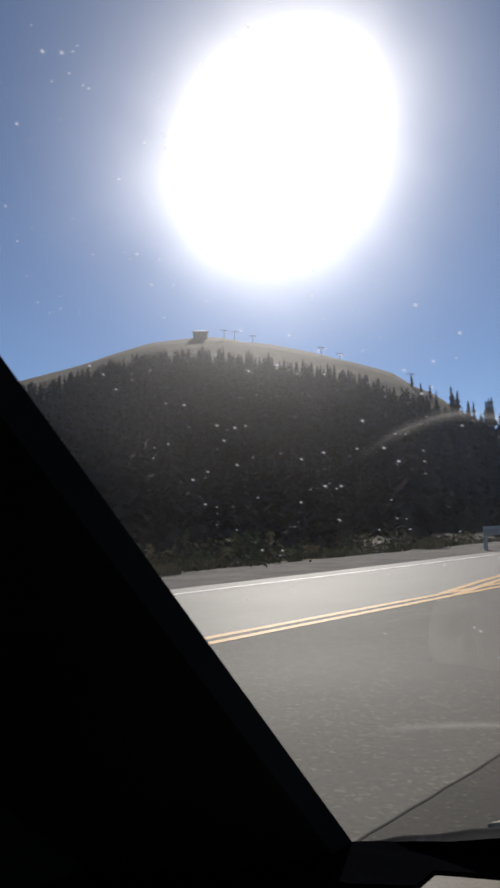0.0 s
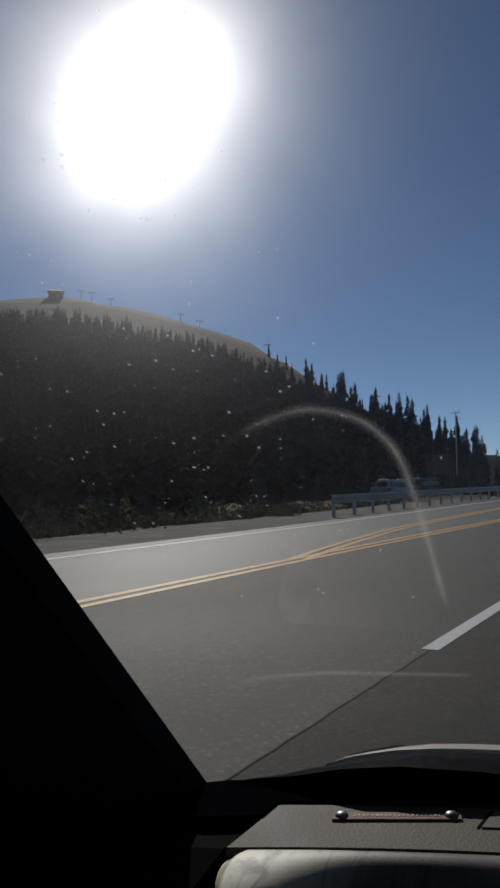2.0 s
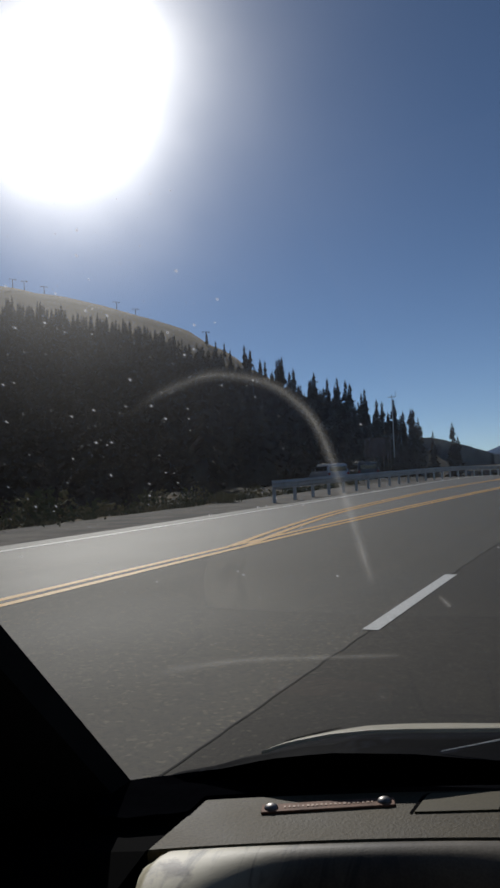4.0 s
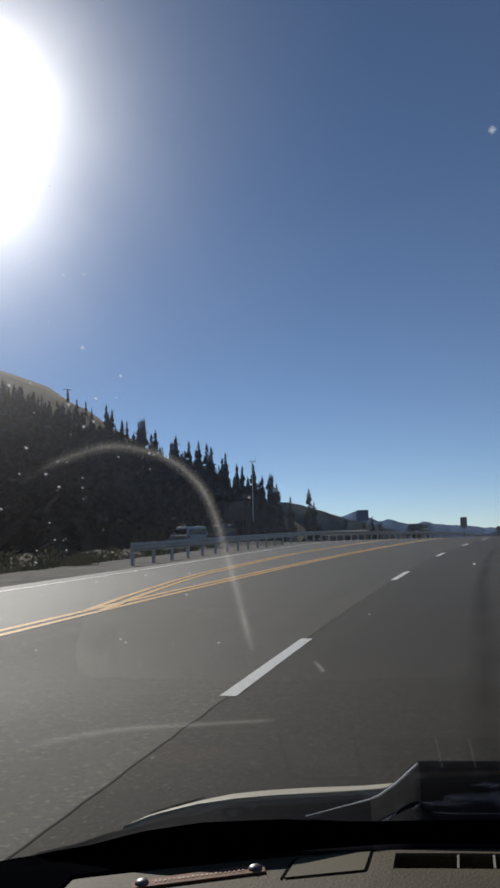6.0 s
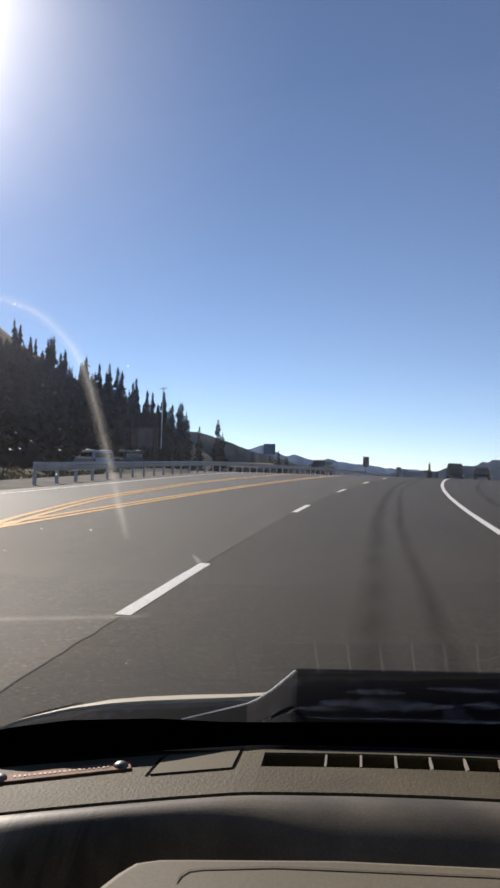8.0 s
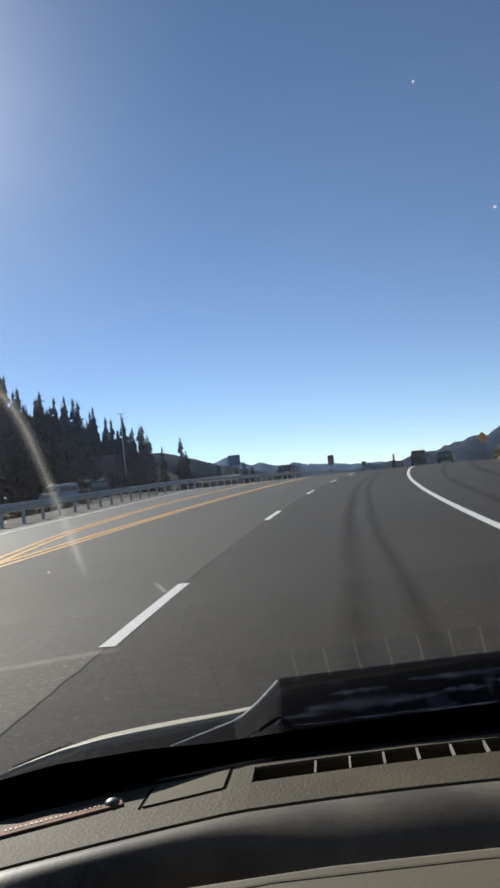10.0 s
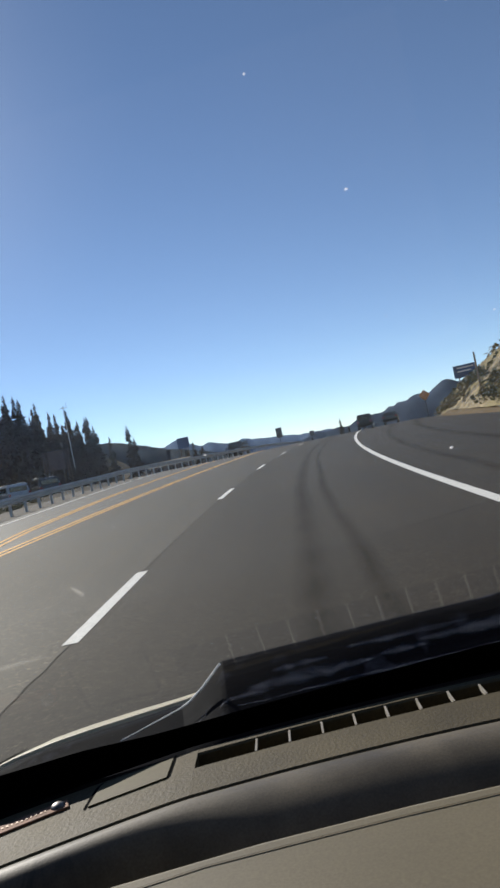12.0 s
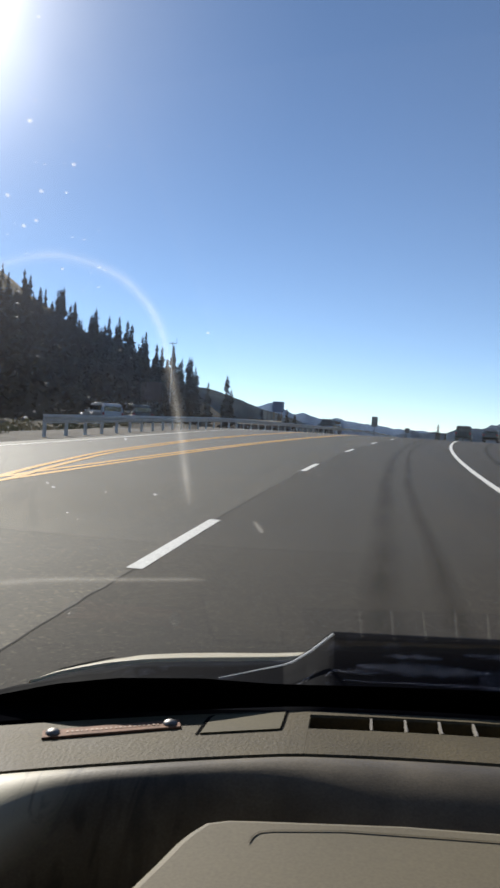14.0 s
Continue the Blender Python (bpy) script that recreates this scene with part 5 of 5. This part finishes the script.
for y0, y1 in ((-2.6, -1.6), (-1.2, -0.2), (0.3, 1.3), (1.9, 2.7)):
    for s in (-1, 1):
        part("side_window", box(B(), s * 1.15 - 0.02, y0, 1.7, s * 1.15 + 0.02, y1, 2.3, 0.01), DARK_GLASS, camper)
for s in (-1, 1):
    for y in (-2.0, 2.2):
        wheel(camper, s * 1.0, y, 0.40)
part("rear_window", box(B(), -0.6, -3.27, 1.6, 0.6, -3.2, 2.25, 0.01), DARK_GLASS, camper)
part("windscreen", box(B(), -0.95, 3.0, 1.5, 0.95, 3.24, 2.15, 0.02), DARK_GLASS, camper)
part("roof_vent", box(B(), -0.3, -0.6, 2.93, 0.3, 0.1, 3.12, 0.03), VAN_WHITE, camper)
cx, cy = 92 * math.sin(radians(-22.2)), 92 * math.cos(radians(-22.2))
camper.matrix_basis = Matrix.Translation((cx, cy, ground_z(cx, cy) - 0.02)) @ pose(0, 0, 0, 0, 0, 28)


SILVER = material("silver_car_paint", (0.42, 0.43, 0.44), (0.50, 0.51, 0.52), 1, 3, 0.3, metal=0.4)
for az, r, turn, paint, label in ((-19.6, 62, 40, SILVER, "silver suv parked below the road edge"), (-17.1, 66, 30, GREY_PAINT, "dark grey suv parked below the road edge")):
    v = suv("parked_suv", paint, label, "car", 4.6, 1.85, 1.70)
    x, y = r * math.sin(radians(az)), r * math.cos(radians(az))
    park(v, x, y, turn, ground_z(x, y) + 0.02)


# ---- low roadside building ----
x, y = 108 * math.sin(radians(-7.9)), 108 * math.cos(radians(-7.9))
shed = tagged(new("roadside_building"), "low brown roadside building with a pale tan roof", "building")
part("wall", box(B(), -2.6, -1.8, -1.5, 2.6, 1.8, 1.35, 0.03), HUT_WALL, shed)
bm = B()
vv = [bm.verts.new(p) for p in ((-3.0, -2.2, 1.3), (3.0, -2.2, 1.3), (3.0, 2.2, 1.3), (-3.0, 2.2, 1.3), (-3.0, 0, 2.0), (3.0, 0, 2.0))]
for f in ((0, 1, 5, 4), (2, 3, 4, 5), (1, 2, 5), (3, 0, 4), (3, 2, 1, 0)):
    bm.faces.new([vv[i] for i in f])
part("roof", bm, material("tan_roof", (0.30, 0.24, 0.17), (0.40, 0.33, 0.24), 1.2, 5, 0.8), shed)
for xx in (-1.5, 0.2, 1.7):
    part("window", box(B(), xx - 0.4, -1.84, 0.35, xx + 0.4, -1.78, 1.0), DARK_GLASS, shed)
shed.matrix_basis = Matrix.Translation((x, y, max(ground_z(x, y), road_z(y) - 0.6))) @ pose(0, 0, 0, 0, 0, 12)


# ---- signs ----
def sign(az, r, w, h, top, face, label, posts=1, turn=None, bars=3):
    x, y = r * math.sin(radians(az)), r * math.cos(radians(az))
    inside = left_x(y) < x < right_x(y)
    z = road_z(y) if inside else ground_z(x, y)
    e = tagged(new("road_sign"), label, "road sign")
    H = top - z
    for i in range(posts):
        px = 0 if posts == 1 else (-w * 0.32 + w * 0.64 * i)
        part("post", rod(B(), (px, 0.06, -0.5), (px, 0.06, H), 0.04 if posts == 1 else 0.07, n=8), POST_WOOD if posts > 1 else DARK_STEEL, e)
    p = part("panel", box(B(), -w / 2, -0.02, H - h, w / 2, 0.02, H, 0.008), face, e)
    for i in range(bars):
        zz = H - h * (0.22 + 0.28 * i)
        part("text_bar", box(B(), -w * 0.34, -0.026, zz - h * 0.05, w * (0.34 - 0.12 * (i % 2)), -0.020, zz + h * 0.05), SIGN_MARK if bars < 4 else SIGN_BACK, p)
    e.matrix_basis = Matrix.Translation((x, y, z)) @ pose(0, 0, 0, 0, 0, -az if turn is None else turn)
    return e


sign(0.6, 88, 0.70, 1.15, 3.3, SIGN_BACK, "small dark road sign on a thin post", bars=0)
sign(3.0, 120, 0.75, 0.75, 2.5, SIGN_BACK, "small dark road sign on a thin post", bars=0)
sign(-6.6, 110, 1.7, 1.5, 5.2, SIGN_BLUE, "blue road sign on two posts", 2, bars=0)
board = sign(-15.9, 110, 2.3, 2.7, 6.9, BOARD, "large red-brown roadside board between slatted side frames", 2, bars=0)
for x in (-1.85, -1.5, 1.3, 1.65):
    part("side_slat", box(B(), x, -0.05, 6.9 - 2.8 - board.location.z, x + 0.2, 0.05, 6.9 - board.location.z, 0.01), BOARD, board)
    part("slat_post", rod(B(), (x + 0.1, 0.1, -0.4), (x + 0.1, 0.1, 6.8 - board.location.z), 0.06, n=8), POST_WOOD, board)
sign(14.8, 88, 2.6, 1.4, 5.9, SIGN_BLUE, "blue road sign board on two posts beside the rock", 2, bars=2)
WARNING = material("orange_warning_panel", (0.50, 0.20, 0.03), (0.62, 0.27, 0.05), 2, 4, 0.6)
x, y = 100 * math.sin(radians(11.6)), 100 * math.cos(radians(11.6))
warn = tagged(new("warning_sign"), "orange diamond warning sign on a thin post", "road sign")
part("post", rod(B(), (0, 0.05, -0.6), (0, 0.05, 3.3), 0.045, n=8), DARK_STEEL, warn)
dia = B()
box(dia, -0.5, -0.015, -0.5, 0.5, 0.015, 0.5, 0.006)
bmesh.ops.rotate(dia, verts=dia.verts, cent=(0, 0, 0), matrix=Matrix.Rotation(radians(45), 3, "Y"))
bmesh.ops.translate(dia, verts=dia.verts, vec=(0, 0, 3.0))
part("panel", dia, WARNING, warn)
warn.matrix_basis = Matrix.Translation((x, y, ground_z(x, y))) @ pose(0, 0, 0, 0, 0, -11)
for az, r in ((-2.5, 110), (-9.4, 140), (1.6, 160)):
    x, y = r * math.sin(radians(az)), r * math.cos(radians(az))
    bm = B()
    zz = road_z(y)
    part_ob = part("marker_post", rod(bm, (0, 0, -0.5), (0, 0, 1.4), 0.05, 0.04, 6), DARK_STEEL)
    part_ob.location = (x, y, zz)
    tagged(part_ob, "thin dark marker post by the road", "marker post", "marker posts")

# ---- mast, ridge hut and lift towers ----
x, y, z = ray_spot(-14.7, 172)
mast = tagged(new("radio_mast"), "tall thin grey mast rising over the spruces", "mast")
top_z = 1.35 + 172 * math.tan(radians(6.0)) - z
part("pole", rod(B(), (0, 0, -0.5), (0, 0, top_z), 0.16, 0.07, 8), STEEL, mast)
part("crossarm", rod(B(), (-0.9, 0, top_z - 0.5), (0.9, 0, top_z - 0.5), 0.07, n=6), STEEL, mast)
part("aerial", rod(B(), (0.8, 0, top_z - 0.6), (0.8, 0, top_z + 0.6), 0.04, n=6), STEEL, mast)
mast.location = (x, y, z)

x, y, z = ray_spot(-44.2, 416)
hut = tagged(new("hut"), "dark lift station hut on the bare ridge", "hut")
part("wall", box(B(), -3.9, -2.4, -1.2, 3.9, 2.4, 2.9, 0.05), HUT_WALL, hut)
bm = B()
vs = [(-4.4, -2.9, 2.85), (4.4, -2.9, 2.85), (4.4, 2.9, 2.85), (-4.4, 2.9, 2.85), (-2.6, 0, 4.0), (2.6, 0, 4.0)]
vv = [bm.verts.new(p) for p in vs]
for f in ((0, 1, 5, 4), (2, 3, 4, 5), (1, 2, 5), (3, 0, 4), (3, 2, 1, 0)):
    bm.faces.new([vv[i] for i in f])
part("roof", bm, DARK_STEEL, hut)
for xx in (-3, -0.5, 2.2):
    part("window", box(B(), xx - 0.6, -2.44, 1.0, xx + 0.6, -2.38, 2.0), DARK_GLASS, hut)
hut.matrix_basis = Matrix.Translation((x, y, z)) @ pose(0, 0, 0, 0, 0, 44)


def lift_tower(az, r, h):
    x, y, z = ray_spot(az, r)
    e = tagged(new("lift_tower"), "steel ski lift tower with a crossarm", "lift tower", "lift towers on the ridge")
    part("pole", rod(B(), (0, 0, -1.0), (0, 0, h), 0.20, 0.15, 8), DARK_STEEL, e)
    part("crossarm", box(B(), -1.7, -0.10, h - 0.15, 1.7, 0.10, h + 0.08, 0.03), DARK_STEEL, e)
    for s in (-1, 1):
        part("sheave", box(B(), s * 1.6 - 0.10, -0.8, h - 0.4, s * 1.6 + 0.10, 0.8, h - 0.16, 0.03), DARK_STEEL, e)
    e.matrix_basis = Matrix.Translation((x, y, z)) @ pose(0, 0, 0, 0, 0, -az + 20)


for az, r, h in ((-42.4, 415, 4.6), (-41.6, 415, 4.8), (-40.2, 410, 3.2), (-35.0, 398, 4.6), (-33.6, 394, 2.8), (-28.4, 372, 4.4), (-20.4, 318, 7.5)):
    lift_tower(az, r, h)

# ---- roadside weeds ----
gw = random.Random(8)


def weed_patch(name, az, dist, n, size, mat, label):
    bm = B()
    for i in range(n):
        ox, oy = gw.gauss(0, size * 0.8), gw.gauss(0, size * 1.1)
        hh = size * gw.uniform(0.5, 1.3)
        a = gw.uniform(0, 6.28)
        lx, ly = gw.gauss(0, 0.3) * hh, gw.gauss(0, 0.3) * hh
        w = 0.010 * size / 0.4
        c, s = math.cos(a) * w, math.sin(a) * w
        m0 = (ox + lx * 0.4, oy + ly * 0.4, hh * 0.55)
        v0, v1 = bm.verts.new((ox - c, oy - s, -0.15)), bm.verts.new((ox + c, oy + s, -0.15))
        v2, v3 = bm.verts.new((m0[0] + c * 1.6, m0[1] + s * 1.6, m0[2])), bm.verts.new((m0[0] - c * 1.6, m0[1] - s * 1.6, m0[2]))
        v4 = bm.verts.new((ox + lx, oy + ly, hh))
        bm.faces.new((v0, v1, v2, v3))
        bm.faces.new((v3, v2, v4))
    ob = part(name, bm, mat)
    y = (10.1 + dist) / math.tan(radians(-az))
    x = left_x(y) - dist
    ob.location = (x, y, ground_z(x, y) + 0.05)
    tagged(ob, label, "weeds", kind="stuff")


for az in (-56, -52.5, -50, -47.5, -45, -41, -38, -36.5, -35, -33, -31.2, -30, -28, -26.5, -25, -24, -22.5, -21, -19.5, -18):
    weed_patch("roadside_weeds", az, gw.uniform(3.2, 4.6), gw.randrange(150, 280), gw.uniform(0.10, 0.30), gw.choice((DRY_WEED, BUSH_GREEN)),
               "dry yellow-green weeds beside the gravel shoulder")

# ---- low bushes at the foot of the woods ----
def leaf_clump(n, spread, tall, leaf):
    bm = B()
    for _ in range(n):
        a, rr = gw.uniform(0, 6.28), abs(gw.gauss(0, 0.45)) * spread
        p = Vector((rr * math.cos(a) * 1.5, rr * math.sin(a), gw.uniform(0.0, 1.0) * tall * max(0.2, 1.1 - rr / spread)))
        d1 = Vector((gw.gauss(0, 1), gw.gauss(0, 1), gw.gauss(0, 1))).normalized() * leaf * gw.uniform(0.6, 1.3)
        d2 = Vector((gw.gauss(0, 1), gw.gauss(0, 1), gw.gauss(0, 1))).normalized() * leaf * gw.uniform(0.4, 0.9)
        bm.faces.new([bm.verts.new(p + d) for d in (d1, d2, -d1, -d2)])
    return bm


for i in range(46):
    az = -60 + 42 * (i + gw.random()) / 46
    off = gw.uniform(4.2, 8.5)
    y = (10.1 + off) / math.tan(radians(-az))
    x = left_x(y) - off
    tall = gw.uniform(0.35, 1.0)
    ob = part("roadside_bush", leaf_clump(gw.randrange(110, 200), gw.uniform(0.7, 1.5), tall, gw.uniform(0.06, 0.11)), gw.choice((BUSH_GREEN, BUSH_GREEN, DRY_WEED)))
    ob.location = (x, y, ground_z(x, y) + 0.02)
    tagged(ob, "low dry yellow-green bush at the foot of the woods", "bush", "bushes along the verge")

# ---- rock cutting beside the road ----
vs, fs = [], []
NU, NV = 300, 120
for i in range(NU + 1):
    y = 34 + 130 * i / NU
    for k in range(NV + 1):
        rise = 0.2 + 24 * (k / NV) ** 1.15
        x = rock_foot(y) + rise
        n3 = noise.fractal((x * 0.35, y * 0.35, 5.0), 1.0, 2.1, 5)
        ledge = noise.noise((x * 0.12, y * 0.05, 1.0))
        n4 = noise.cell((x * 0.55, y * 0.4, 2.0))
        lift = 0.12 + min(1, rise / 2) * (0.55 * abs(n3) + 0.35 * max(0, ledge) + 0.26 * n4 + 0.20 * noise.cell((x * 1.7, y * 1.3, 7.0)) + 0.07 * noise.cell((x * 3.4, y * 2.4, 3.0)))
        vs.append((x + 0.25 * n3 * min(1, rise / 2), y, ground_z(x, y) + lift * smooth01((y - 30) / 12)))
for i in range(NU):
    for k in range(NV):
        q = i * (NV + 1) + k
        fs.append((q, q + 1, q + NV + 2, q + NV + 1))
# dry grass holds on in patches between the stones
_n, _l = ROCK.node_tree.nodes, ROCK.node_tree.links
_b = _n["Principled BSDF"]
_was = _b.inputs["Base Color"].links[0].from_socket
_no, _rp, _mx = _n.new("ShaderNodeTexNoise"), _n.new("ShaderNodeValToRGB"), _n.new("ShaderNodeMixRGB")
_no.inputs["Scale"].default_value, _no.inputs["Detail"].default_value = 0.32, 9.0
_l.new(_n.new("ShaderNodeTexCoord").outputs["Object"], _no.inputs["Vector"])
_rp.color_ramp.elements[0].position, _rp.color_ramp.elements[1].position = 0.47, 0.56
_l.new(_no.outputs["Fac"], _rp.inputs[0])
_l.new(_rp.outputs[0], _mx.inputs[0])
_l.new(_was, _mx.inputs[1])
_mx.inputs[2].default_value = (0.33, 0.265, 0.12, 1)
_l.new(_mx.outputs[0], _b.inputs["Base Color"])
tagged(put("rock_slope", mesh_from("rock_slope", vs, fs), ROCK), "tan broken rock cutting above the road", "rock slope", kind="structure")
for i in range(190):
    y = 40 + gw.uniform(0, 85)
    rise = gw.uniform(0.2, 3.0) if i % 4 else gw.uniform(0.5, 16)
    bm = B()
    for _ in range(60):
        a, rr = gw.uniform(0, 6.28), abs(gw.gauss(0, 0.45))
        px, py, pz = rr * math.cos(a), rr * math.sin(a), gw.uniform(0.0, 0.7) * (1.2 - rr)
        sz = gw.uniform(0.08, 0.2)
        d1, d2 = Vector((gw.gauss(0, 1), gw.gauss(0, 1), gw.gauss(0, 1))).normalized() * sz, Vector((gw.gauss(0, 1), gw.gauss(0, 1), gw.gauss(0, 1))).normalized() * sz
        p = Vector((px, py, pz))
        bm.faces.new([bm.verts.new(p + d) for d in (d1, d2, -d1, -d2)])
    ob = part("scrub", bm, gw.choice((BUSH_GREEN, DRY_WEED)))
    x = rock_foot(y) + rise
    ob.location = (x, y, ground_z(x, y) + 0.35)
    tagged(ob, "low dry scrub growing on the rock cutting", "scrub", "scrub on the rock", "stuff")

post = part("marker_post", rod(B(), (0, 0, -0.6), (0, 0, 2.6), 0.07, 0.06, 7), POST_WOOD)
x, y, z = ray_spot(15.6, 52)
post.location = (x, y, z)
tagged(post, "thin wooden post at the foot of the rock", "marker post", "marker posts")
